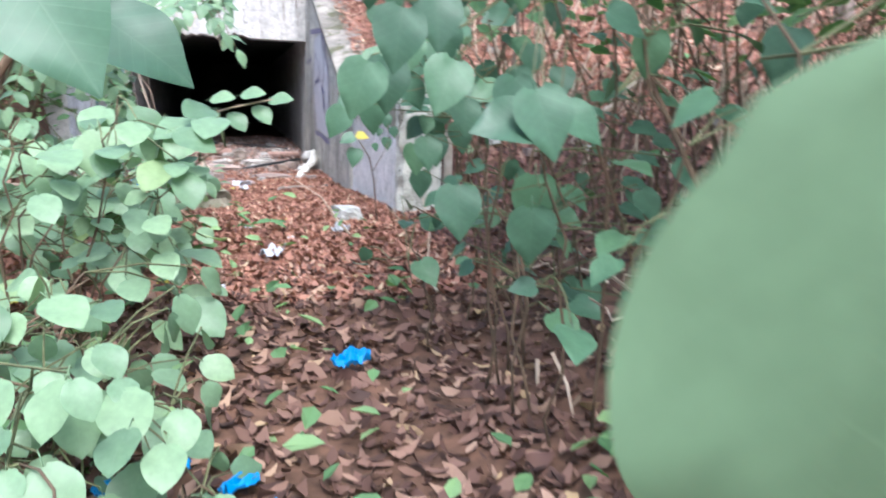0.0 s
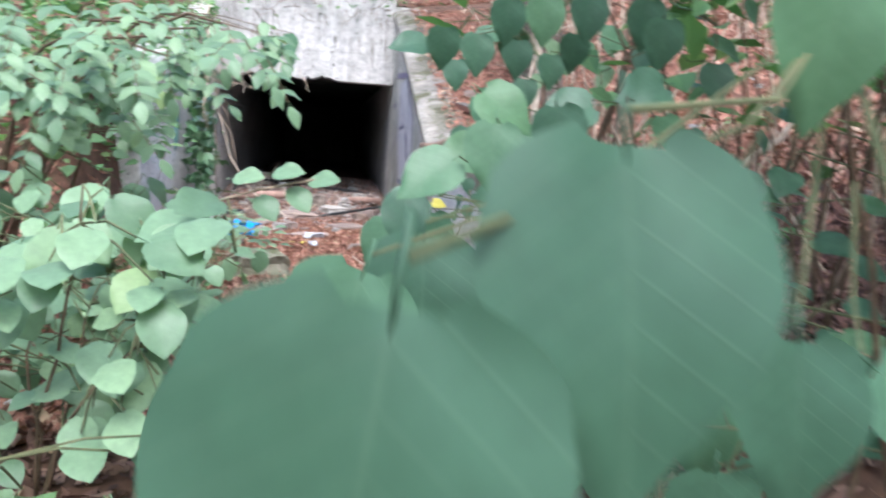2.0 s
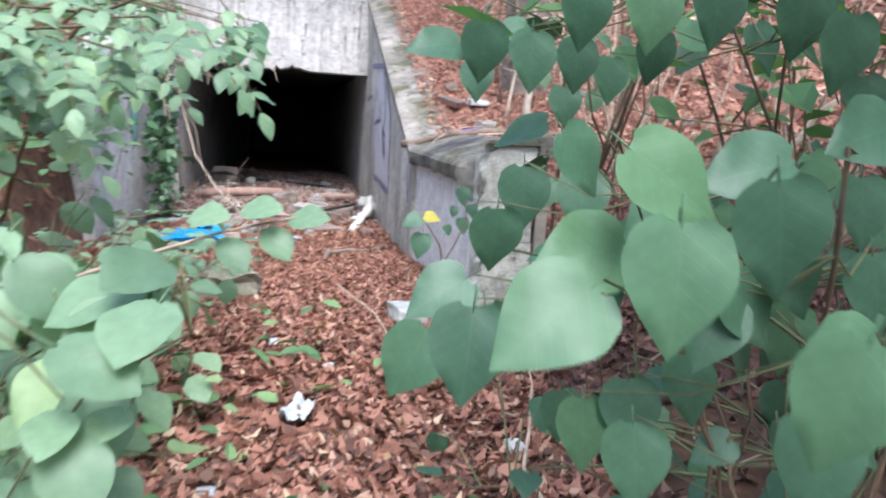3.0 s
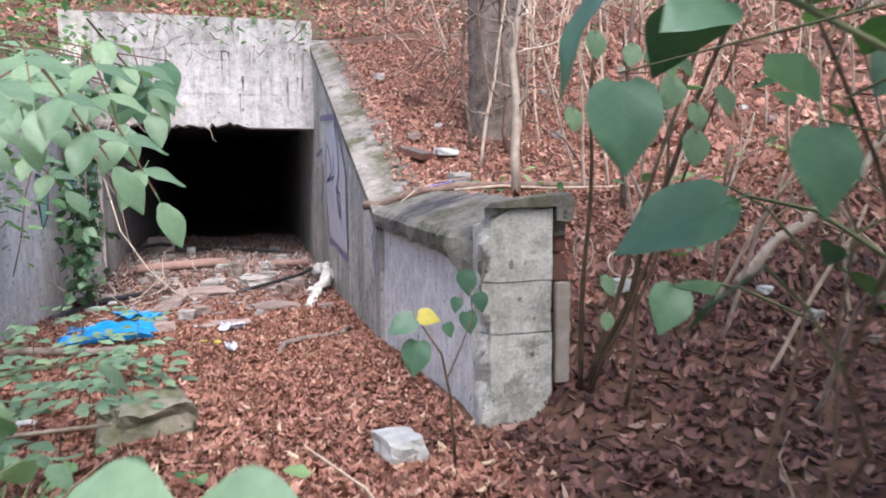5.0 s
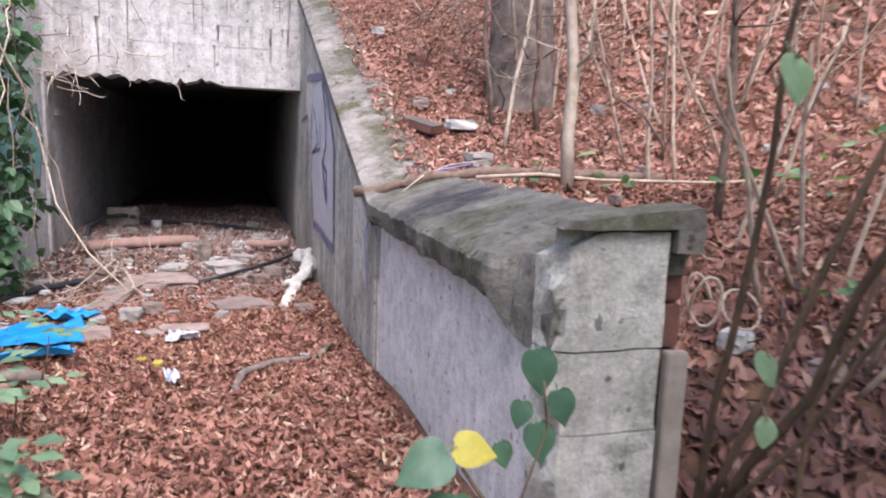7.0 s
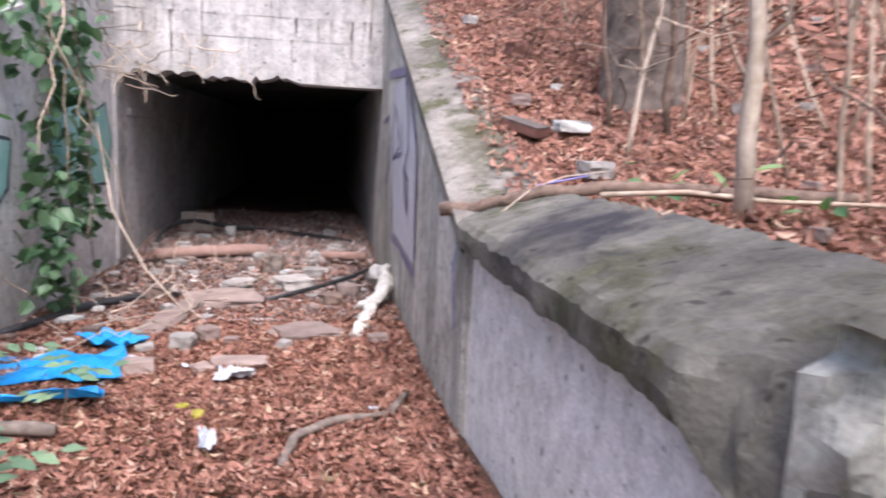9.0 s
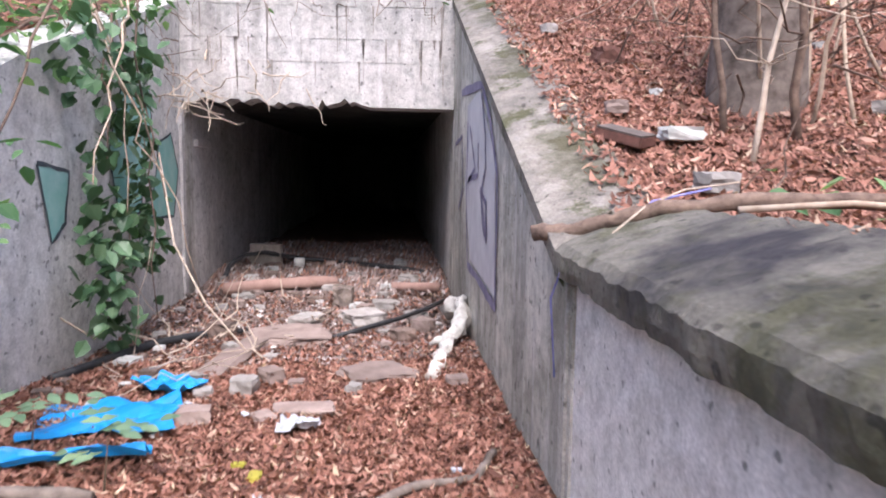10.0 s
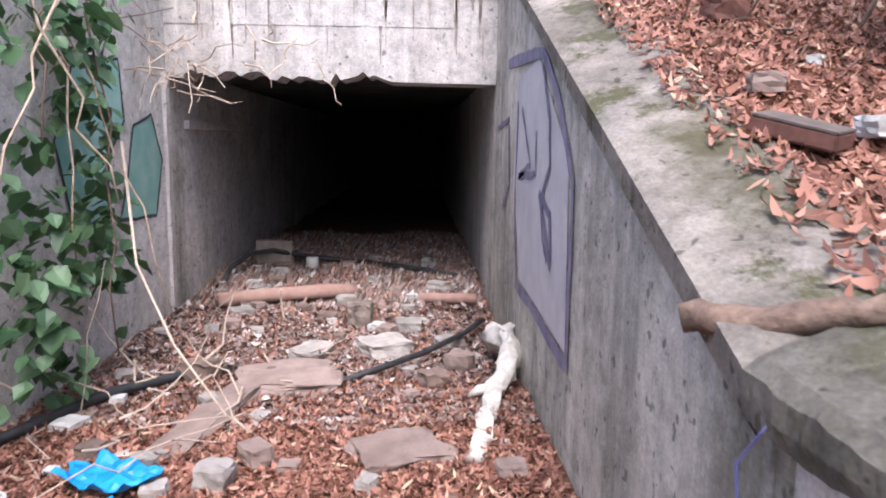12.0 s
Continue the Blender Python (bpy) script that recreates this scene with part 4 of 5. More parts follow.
def leaf_mesh(name, profile, mat, fold=0.12, droop=0.18):
    """A single leaf: base at the origin, tip along +y, unit length, folded at the midrib."""
    for _ in range(2):
        finer = [profile[0]]
        for (u0, w0), (u1, w1) in zip(profile, profile[1:]):
            finer += [(u0 * 0.75 + u1 * 0.25, w0 * 0.75 + w1 * 0.25), (u0 * 0.25 + u1 * 0.75, w0 * 0.25 + w1 * 0.75)]
        profile = finer[:1] + finer[2:-2] + [profile[-1]]
    bm = bmesh.new()
    rows_ = []
    for u, w in profile:
        z = -droop * u * u
        rows_.append([bm.verts.new((s * w, u - (0.05 if abs(s) == 1 and u < 0.1 else 0), z + fold * abs(s) * w + 0.025 * math.sin(9 * u + 3 * s) * abs(s))) for s in (-1, -0.66, -0.33, 0, 0.33, 0.66, 1)])
    for a, b in zip(rows_, rows_[1:]):
        for k in range(6):
            bm.faces.new((a[k], a[k + 1], b[k + 1], b[k]))
    tube(bm, [(0, -0.28, 0.03), (0, 0.02, -0.012)], 0.012, 0.010, 4)
    return mesh_of(name, bm, mat, True)


HEART = [(-0.07, 0.16), (0.0, 0.33), (0.14, 0.44), (0.32, 0.46), (0.5, 0.40), (0.68, 0.28), (0.84, 0.13), (1.0, 0.004)]
OVAL = [(0.0, 0.02), (0.1, 0.17), (0.28, 0.28), (0.5, 0.29), (0.7, 0.22), (0.87, 0.11), (1.0, 0.004)]
ROUND = [(0.0, 0.05), (0.08, 0.26), (0.28, 0.40), (0.5, 0.42), (0.72, 0.33), (0.9, 0.15), (1.0, 0.01)]
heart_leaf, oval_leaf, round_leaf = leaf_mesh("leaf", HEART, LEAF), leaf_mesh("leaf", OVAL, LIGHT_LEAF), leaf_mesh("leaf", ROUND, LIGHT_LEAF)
yellow_leaf = leaf_mesh("leaf", HEART, YELLOW)


def set_leaf(me, parent, centre, tip, size, face=(0, -0.3, 1)):
    """A leaf of that length about a centre, its tip along tip, its upper side towards face."""
    y = Vector(tip).normalized()
    x = y.cross(Vector(face)).normalized()
    z = x.cross(y)
    ob = new("leaf", me)
    ob.parent = parent
    m = Matrix((x, y, z)).transposed().to_4x4()
    ob.matrix_world = Matrix.Translation(Vector(centre) - y * size * 0.45) @ m @ Matrix.Diagonal((size, size, size, 1))
    return ob


def knotweed(label, base, top, stems, leaves, zone, size, seed, me=None, name="knotweed_plant", group="knotweed along the path", extra=(), keep=()):
    """A clump: arching stems from base to round top, with broad leaves in a zone (low and high corner) and some at known places."""
    k = empty(name, label, "plant", group)
    rn = random.Random(seed)
    allp = []
    for i in range(stems):
        b = (base[0] + rn.uniform(-0.25, 0.25), base[1] + rn.uniform(-0.25, 0.25))
        wide = 0.14 if keep else 0.35
        e = Vector(top) + Vector((rn.uniform(-wide, wide), rn.uniform(-wide, wide), rn.uniform(-0.25, 0.1)))
        pts = bend((b[0], b[1], gz1(*b) - 0.03), e, 8, 0.03, rn, -0.12)
        bm = bmesh.new()
        tube(bm, pts, 0.0055, 0.0025, 6)
        part("stem", bm, STEM, k, smooth=True)
        allp += pts[2:]
    spots = [(Vector((rn.uniform(zone[0][0], zone[1][0]), rn.uniform(zone[0][1], zone[1][1]), rn.uniform(zone[0][2], zone[1][2]))), size * rn.uniform(0.6, 1.25)) for _ in range(leaves)]
    spots += [(Vector(e[:3]), e[3]) for e in extra]
    for c, s, a in [(Vector(e[:3]), e[3], e[4]) for e in keep]:
        a = math.radians(a)
        tip = Vector((math.cos(a), rn.uniform(-0.45, 0.1), math.sin(a)))
        set_leaf(me or heart_leaf, k, c, tip, s * 1.12, (rn.uniform(-0.25, 0.1), -1.0, rn.uniform(0.5, 1.1)))
        foot = c - tip.normalized() * s * 0.7
        near = min(allp, key=lambda p: (p - foot).length)
        bm = bmesh.new()
        tube(bm, [near, near.lerp(foot, 0.5) + Vector((0, 0, -0.03)), foot], 0.0018, 0.0012, 5)
        part("petiole", bm, GREEN_STEM, k)
    for c, s in spots:
        near = min(allp, key=lambda p: (p - c).length)
        out = (c - near)
        out.z = 0
        out = out.normalized() if out.length > 0.01 else Vector((0, -1, 0))
        tip = out * 0.6 + Vector((rn.uniform(-0.5, 0.5), rn.uniform(-0.75, 0.1), rn.uniform(-0.75, 0.0)))
        foot = c - tip.normalized() * s * 0.7
        set_leaf(me or heart_leaf, k, c, tip, s, (rn.uniform(-0.35, 0.35), rn.uniform(-1.0, -0.15), 1))
        if 0.03 < (near - foot).length < 0.6:
            bm = bmesh.new()
            tube(bm, [near, near.lerp(foot, 0.5) + Vector((0, 0, 0.02)), foot], 0.0035, 0.0025, 4)
            part("petiole", bm, GREEN_STEM, k)
    return k


KW = "tall green knotweed with broad heart-shaped leaves beside the path"
NEAR_A = [(3.16, 2.98, 2.33, 0.085, -95), (3.07, 3.0, 2.3, 0.085, -150), (3.27, 3.02, 2.36, 0.085, -80), (3.14, 3.11, 2.33, 0.085, -170), (3.3, 3.28, 2.34, 0.085, -140), (3.31, 3.13, 2.41, 0.085, -170), (3.2, 3.07, 2.4, 0.085, -35), (3.66, 3.46, 2.38, 0.085, -70), (3.65, 3.36, 2.35, 0.085, -90), (3.03, 3.37, 2.14, 0.085, -120), (3.06, 3.19, 2.21, 0.085, -100), (3.08, 3.45, 2.21, 0.085, -155), (3.24, 3.6, 2.33, 0.085, -90), (3.33, 3.58, 2.33, 0.085, -100), (3.24, 3.37, 2.4, 0.085, -50), (3.18, 3.54, 2.27, 0.085, -90), (3.15, 3.43, 2.15, 0.085, -80)]
NEAR_B = [(3.26, 2.92, 2.26, 0.085, -105), (3.4, 3.08, 2.24, 0.085, -165), (3.32, 3.0, 2.17, 0.085, -90), (3.42, 3.36, 2.1, 0.085, -80), (3.34, 3.37, 2.06, 0.085, -90), (3.28, 3.38, 2.03, 0.085, -90), (3.28, 3.23, 2.06, 0.085, -90), (3.38, 3.71, 1.91, 0.085, -90), (3.45, 3.15, 2.45, 0.085, -165), (3.26, 3.33, 2.23, 0.085, -60), (3.59, 3.58, 2.28, 0.085, -60), (3.41, 3.24, 2.24, 0.085, -50), (3.55, 3.35, 2.17, 0.085, -90), (3.55, 3.21, 2.27, 0.085, -80), (3.36, 3.24, 2.22, 0.085, -120), (3.46, 3.23, 2.28, 0.085, -60)]
NEAR_C = [(3.31, 3.58, 2.61, 0.085, -90), (3.36, 3.46, 2.6, 0.085, -90), (3.45, 3.45, 2.61, 0.085, -90), (3.56, 3.42, 2.6, 0.085, -90), (3.56, 3.33, 2.55, 0.085, -90), (3.11, 3.74, 2.57, 0.085, -175), (3.19, 3.72, 2.56, 0.085, -90), (3.27, 3.7, 2.55, 0.085, -90), (3.32, 4.3, 2.55, 0.085, -90), (3.4, 3.83, 2.56, 0.085, -90), (3.54, 3.99, 2.55, 0.085, -90), (3.82, 3.58, 2.51, 0.085, -90), (3.54, 3.8, 2.58, 0.085, -90), (3.54, 4.25, 2.5, 0.085, -90), (3.41, 4.31, 2.68, 0.085, -160), (3.72, 3.97, 2.65, 0.085, -10), (3.74, 3.76, 2.61, 0.085, -65)]
NEAR_D = [(2.94, 2.1, 2.29, 0.07, -100), (3.0, 2.13, 2.32, 0.07, -90), (2.94, 2.4, 2.23, 0.085, -110), (3.0, 2.46, 2.24, 0.085, -90), (3.07, 2.33, 2.24, 0.085, -115), (3.19, 2.32, 2.21, 0.085, -90), (3.36, 2.41, 2.18, 0.085, -40), (3.09, 2.1, 2.19, 0.085, -175), (3.14, 2.08, 2.19, 0.085, -75), (3.58, 2.56, 2.32, 0.085, -90), (3.83, 2.95, 2.34, 0.085, -90), (3.5, 2.52, 2.38, 0.085, -25), (3.27, 2.88, 1.94, 0.12, -90), (3.45, 2.83, 1.97, 0.12, -90), (3.41, 2.74, 1.9, 0.12, -90), (3.22, 2.38, 2.42, 0.085, -90)]
NEAR_E = [(3.50, 4.49, 2.43, 0.16), (3.50, 4.40, 2.32, 0.13), (3.34, 4.46, 2.68, 0.16), (3.55, 4.55, 2.70, 0.14)]
kn = knotweed(KW, (3.7, 1.9), (3.45, 1.9, 2.45), 3, 6, ((3.4, 1.5, 1.7), (4.1, 2.3, 2.6)), 0.11, 1)
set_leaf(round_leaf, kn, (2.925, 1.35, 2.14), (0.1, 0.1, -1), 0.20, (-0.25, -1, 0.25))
knotweed(KW, (3.75, 2.75), (3.42, 2.6, 2.42), 4, 16, ((3.4, 2.4, 1.6), (4.3, 3.1, 2.75)), 0.11, 2, keep=NEAR_D)
knotweed(KW, (3.75, 3.4), (3.42, 3.35, 2.30), 3, 12, ((3.45, 3.0, 1.5), (4.4, 3.6, 2.3)), 0.10, 3, keep=NEAR_A)
knotweed(KW, (3.75, 3.3), (3.55, 3.2, 2.35), 3, 16, ((3.5, 3.0, 1.5), (4.4, 3.6, 2.2)), 0.10, 40, keep=NEAR_B)
knotweed(KW, (3.9, 3.8), (3.65, 3.7, 2.7), 3, 50, ((3.3, 3.6, 1.6), (4.4, 4.2, 2.25)), 0.10, 4, keep=NEAR_C)
knotweed(KW, (4.0, 4.6), (3.9, 4.5, 2.8), 3, 8, ((3.7, 4.3, 2.2), (4.4, 4.9, 2.9)), 0.11, 5, extra=NEAR_E)
knotweed(KW, (4.6, 4.2), (4.5, 4.2, 2.9), 5, 26, ((4.0, 3.4, 2.15), (5.4, 5.0, 3.0)), 0.12, 6)
knotweed(KW, (5.0, 2.8), (4.7, 2.8, 2.9), 5, 26, ((3.9, 2.2, 2.1), (5.4, 3.6, 3.0)), 0.12, 7)
knotweed("low green plant with broad leaves in the brown brush", (3.7, 3.9), (3.6, 4.0, 1.75), 5, 18, ((3.2, 3.3, 1.35), (4.2, 4.8, 1.75)), 0.10, 8)
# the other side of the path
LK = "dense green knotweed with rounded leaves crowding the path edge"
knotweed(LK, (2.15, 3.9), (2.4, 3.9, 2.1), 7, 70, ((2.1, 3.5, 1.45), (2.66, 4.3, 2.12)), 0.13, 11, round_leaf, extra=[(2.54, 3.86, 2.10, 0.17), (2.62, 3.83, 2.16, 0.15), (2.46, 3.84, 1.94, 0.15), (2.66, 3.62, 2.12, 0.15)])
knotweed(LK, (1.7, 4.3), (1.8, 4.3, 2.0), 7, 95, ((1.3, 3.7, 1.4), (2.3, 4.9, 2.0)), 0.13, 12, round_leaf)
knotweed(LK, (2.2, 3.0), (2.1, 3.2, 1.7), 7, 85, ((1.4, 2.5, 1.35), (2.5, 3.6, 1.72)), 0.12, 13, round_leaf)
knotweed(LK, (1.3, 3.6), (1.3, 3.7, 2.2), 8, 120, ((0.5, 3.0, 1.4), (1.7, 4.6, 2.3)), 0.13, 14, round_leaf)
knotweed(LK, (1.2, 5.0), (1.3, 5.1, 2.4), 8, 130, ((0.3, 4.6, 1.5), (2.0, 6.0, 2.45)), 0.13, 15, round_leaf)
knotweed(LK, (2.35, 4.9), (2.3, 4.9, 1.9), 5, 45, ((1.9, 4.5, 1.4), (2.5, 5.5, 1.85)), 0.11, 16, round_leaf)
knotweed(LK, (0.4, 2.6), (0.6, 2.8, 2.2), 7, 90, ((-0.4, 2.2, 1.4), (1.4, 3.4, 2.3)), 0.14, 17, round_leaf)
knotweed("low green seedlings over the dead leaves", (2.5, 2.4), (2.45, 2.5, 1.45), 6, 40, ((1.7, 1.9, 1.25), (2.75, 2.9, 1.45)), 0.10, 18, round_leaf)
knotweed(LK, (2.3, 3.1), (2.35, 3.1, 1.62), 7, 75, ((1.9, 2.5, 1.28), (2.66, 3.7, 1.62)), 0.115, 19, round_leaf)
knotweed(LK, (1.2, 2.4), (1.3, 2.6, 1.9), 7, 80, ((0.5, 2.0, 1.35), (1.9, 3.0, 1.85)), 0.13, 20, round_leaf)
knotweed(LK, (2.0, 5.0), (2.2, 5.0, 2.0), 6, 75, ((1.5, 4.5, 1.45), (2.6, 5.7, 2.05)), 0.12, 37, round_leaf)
over = empty("leafy_twig", "thin leaning stem with two broad leaves over the path edge", "plant")
bm = bmesh.new()
tube(bm, [(2.2, 2.3, gz1(2.2, 2.3) - 0.02), (2.3, 2.2, 1.7), (2.45, 2.05, 2.15), (2.58, 1.95, 2.30)], 0.007, 0.004, 6)
part("stem", bm, STEM, over, smooth=True)
set_leaf(heart_leaf, over, (2.60, 1.86, 2.27), (0.4, -0.3, -0.6), 0.12, (-0.2, -0.8, 0.8))
set_leaf(heart_leaf, over, (2.65, 2.05, 2.265), (0.8, -0.2, -0.5), 0.11, (0, -0.8, 0.8))
# one slender twig with five leaves reaching over the path
tw = empty("leafy_twig", "slender twig with five rounded green leaves over the path", "plant")
bm = bmesh.new()
tube(bm, [(2.30, 4.20, 2.02), (2.5, 4.24, 2.09), (2.72, 4.26, 2.16), (2.90, 4.27, 2.20)], 0.006, 0.003, 6)
part("stem", bm, CANE, tw, smooth=True)
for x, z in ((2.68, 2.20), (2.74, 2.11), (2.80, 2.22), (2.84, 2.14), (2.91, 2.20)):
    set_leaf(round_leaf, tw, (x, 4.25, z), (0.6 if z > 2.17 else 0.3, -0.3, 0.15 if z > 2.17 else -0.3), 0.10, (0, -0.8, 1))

# elder with compound leaves arching over from the bank
elder = empty("elder_shrub", "elder shrub with compound leaves arching from the bank", "shrub")
spots = [(2.1, 6.02, 2.68), (2.05, 6.11, 2.45), (2.2, 6.10, 2.85), (1.9, 6.4, 2.9), (2.45, 5.3, 2.78), (2.5, 5.6, 2.78), (1.8, 5.8, 2.7), (1.6, 6.2, 2.5), (1.9, 6.6, 2.95), (1.5, 5.6, 2.9), (1.2, 6.4, 2.7), (1.4, 6.9, 3.0), (1.7, 6.9, 3.15), (0.9, 6.0, 2.6)]
spots += [(2.22, 5.57, 2.73), (2.09, 5.39, 2.58), (1.95, 5.44, 2.7), (1.78, 5.35, 2.62), (1.86, 5.3, 2.45), (1.7, 5.37, 2.67), (2.03, 5.62, 2.79), (1.67, 5.33, 2.4)]
for i, s_ in enumerate(spots):
    c = Vector(s_)
    if i % 2 == 0:
        bm = bmesh.new()
        tube(bm, bend((0.9 + rr.uniform(-0.2, 0.3), 6.8 + rr.uniform(-0.3, 0.3), 1.5), c, 8, 0.04, rr, -0.5), 0.014, 0.005, 6)
        part("stem", bm, STEM, elder, smooth=True)
    for q in range(4):
        o = c + Vector((rr.uniform(-0.22, 0.22), rr.uniform(-0.22, 0.22), rr.uniform(-0.15, 0.15)))
        d = Vector((rr.uniform(-0.3, 0.7), rr.uniform(-0.8, 0.2), rr.uniform(-0.9, -0.3))).normalized()
        sd = d.cross(Vector((0, -0.5, 1))).normalized()
        bm = bmesh.new()
        tube(bm, [o, o + d * 0.2], 0.003, 0.002, 4)
        part("leaf_stalk", bm, STEM, elder)
        for f, w in ((0.06, 1), (0.06, -1), (0.14, 1), (0.14, -1), (0.22, 0)):
            t_ = d * (0.6 if w else 1) + sd * w
            set_leaf(oval_leaf, elder, o + d * f + t_.normalized() * 0.045, t_, 0.10, (0, -0.6, 1))
for x, y, z, s_, a in [(2.65, 5.75, 2.73, 0.1, -70), (2.71, 5.8, 2.72, 0.1, -50), (2.59, 5.84, 2.69, 0.1, -100), (2.71, 6.0, 2.8, 0.1, -60), (2.6, 6.13, 2.72, 0.1, -85), (2.62, 5.69, 2.74, 0.1, -65)]:
    set_leaf(heart_leaf, elder, (x, y, z), (math.cos(math.radians(a)), -0.2, math.sin(math.radians(a))), s_, (0.2, -0.6, 1))
    bm = bmesh.new()
    tube(bm, bend((x, y, z + 0.05), (1.95, 6.4, 2.95), 4, 0.01, rr, -0.03), 0.002, 0.003, 5)
    part("leaf_stalk", bm, STEM, elder)
# seedlings by the blue plastic
for x, y in ((2.2, 6.95), (2.35, 7.15), (2.05, 7.5), (2.2, 6.45), (1.75, 7.0), (1.6, 7.8), (1.9, 8.3), (1.5, 8.8), (2.0, 6.1), (1.3, 7.4)) + ((1.97, 8.16), (2.31, 7.17), (2.08, 9.25), (1.64, 9.57), (2.19, 8.22)):
    sd_ = empty("seedling", "low green compound-leaved seedling over dead leaves", "plant", "seedlings by the path")
    z0 = gz1(x, y)
    bm = bmesh.new()
    tube(bm, [(x, y, z0 - 0.02), (x + 0.03, y, z0 + 0.25)], 0.005, 0.003, 5)
    part("stem", bm, STEM, sd_)
    for q in range(4):
        a = rr.uniform(0, 6.28)
        d = Vector((math.cos(a), math.sin(a), rr.uniform(-0.15, 0.2)))
        o = Vector((x + 0.02, y, z0 + rr.uniform(0.16, 0.36)))
        sv = d.cross(Vector((0, 0, 1))).normalized()
        for f, w in ((0.07, 1), (0.07, -1), (0.14, 1), (0.14, -1), (0.22, 0)):
            t_ = d * (0.6 if w else 1) + sv * w
            set_leaf(oval_leaf, sd_, o + d * f + t_.normalized() * 0.04, t_, 0.085)

# shrub beside the pier
ps = empty("pier_shrub", "slanting brown-stemmed shrub with few leaves beside the pier", "shrub")
for a, b, r in (((4.42, 6.60), (4.24, 6.15, 3.0), 0.017), ((4.44, 6.58), (4.62, 5.7, 3.3), 0.020), ((4.46, 6.62), (4.75, 6.1, 3.3), 0.018), ((4.55, 6.42), (4.66, 6.15, 3.1), 0.014), ((4.43, 6.55), (4.5, 5.6, 3.0), 0.012)):
    bm = bmesh.new()
    tube(bm, bend((a[0], a[1], gz1(*a) - 0.05), b, 7, 0.02, rr), r * 0.8, r * 0.35, 7)
    part("stem", bm, STEM, ps, smooth=True)
PIER_LEAVES = [(4.0, 5.68, 2.9, 0.09, -90), (4.07, 5.98, 2.69, 0.09, -80), (4.46, 5.99, 2.78, 0.09, -90), (4.25, 5.89, 2.91, 0.09, -115), (4.42, 5.83, 2.87, 0.09, -50), (4.01, 5.27, 2.71, 0.09, -105), (3.87, 5.08, 2.76, 0.09, -70), (3.98, 5.12, 2.56, 0.09, -100), (4.24, 5.36, 2.7, 0.09, -70), (4.29, 5.56, 2.67, 0.09, -90), (4.32, 5.86, 2.88, 0.09, -40)]
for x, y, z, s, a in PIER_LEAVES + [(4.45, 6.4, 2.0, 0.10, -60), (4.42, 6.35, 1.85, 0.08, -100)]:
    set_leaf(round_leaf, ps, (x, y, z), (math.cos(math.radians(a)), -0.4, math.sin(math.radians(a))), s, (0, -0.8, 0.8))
    bm = bmesh.new()
    tube(bm, [(x, y, z + 0.03), (x + 0.03, y + 0.06, z + 0.06), (x + 0.07, y + 0.16, z + 0.02)], 0.0025, 0.003, 4)
    part("twig", bm, STEM, ps)
sp = empty("young_plant", "young plant with a yellowing leaf before the pier", "plant")
bm = bmesh.new()
tube(bm, [(3.70, 6.25, gz1(3.70, 6.25) - 0.02), (3.67, 6.22, 1.62), (3.63, 6.2, 1.8), (3.55, 6.18, 1.92)], 0.007, 0.004, 6)
part("stem", bm, STEM, sp, smooth=True)
bm = bmesh.new()
tube(bm, [(3.66, 6.22, 1.7), (3.74, 6.3, 1.8), (3.80, 6.33, 1.92), (3.79, 6.34, 2.03)], 0.004, 0.003, 5)
part("stem", bm, STEM, sp, smooth=True)
set_leaf(heart_leaf, sp, (3.47, 6.18, 1.93), (-0.8, -0.2, -0.3), 0.11, (0, -0.9, 0.8))
set_leaf(yellow_leaf, sp, (3.58, 6.19, 1.95), (0.7, -0.2, -0.1), 0.085, (0, -0.9, 0.8))
for c, s in (((3.52, 6.17, 1.80), 0.13), ((3.78, 6.34, 2.05), 0.10), ((3.83, 6.32, 1.97), 0.08), ((3.78, 6.32, 1.89), 0.09), ((3.70, 6.34, 1.86), 0.06), ((3.72, 6.3, 1.97), 0.06)):
    set_leaf(heart_leaf, sp, c, (rr.uniform(-0.3, 0.3), -0.3, -0.8), s, (0, -0.9, 0.6))

# ivy and green on walls and slopes
foliage("ivy", "dark green ivy hanging in a curtain on the wing wall", [(1.22, rr.uniform(11.2, 12.5), rr.uniform(1.7, 3.7)) for _ in range(22)] + [(1.3, rr.uniform(11.2, 11.8), rr.uniform(1.35, 2.4)) for _ in range(8)], 16, (0.08, 0.13, 0.13), 0.125, 21, IVY, ratio=0.8, category="ivy", hang=1.0)
foliage("bramble", "bright green bramble spilling over the wing wall top", [(rr.uniform(0.3, 1.15), rr.uniform(9.5, 13.5), rr.uniform(3.75, 4.35)) for _ in range(10)], 12, (0.2, 0.3, 0.16), 0.12, 22, SHRUB_LEAF)
foliage("bramble", "bright green shrubs arching over the wing wall end", [(rr.uniform(0.0, 1.45), rr.uniform(7.8, 10.3), rr.uniform(2.1, 3.7)) for _ in range(70)], 20, (0.16, 0.22, 0.18), 0.12, 33, SHRUB_LEAF)
foliage("bramble", "bright green shrubs covering the near bank", [(x, y, gz1(x, y) + rr.uniform(0.2, 1.1)) for x, y in [(rr.uniform(-4, 0.9), rr.uniform(5.5, 12.5)) for _ in range(150)]], 18, (0.28, 0.28, 0.18), 0.13, 23, SHRUB_LEAF)
foliage("bramble", "green creeper along the wing wall top", [(rr.uniform(0.65, 1.12), y_, 3.36 + (y_ - 11.2) * 0.317 + rr.uniform(-0.1, 0.2)) for y_ in [rr.uniform(10.4, 13.8) for _ in range(24)]], 11, (0.12, 0.16, 0.10), 0.11, 35, SHRUB_LEAF, hang=0.6)
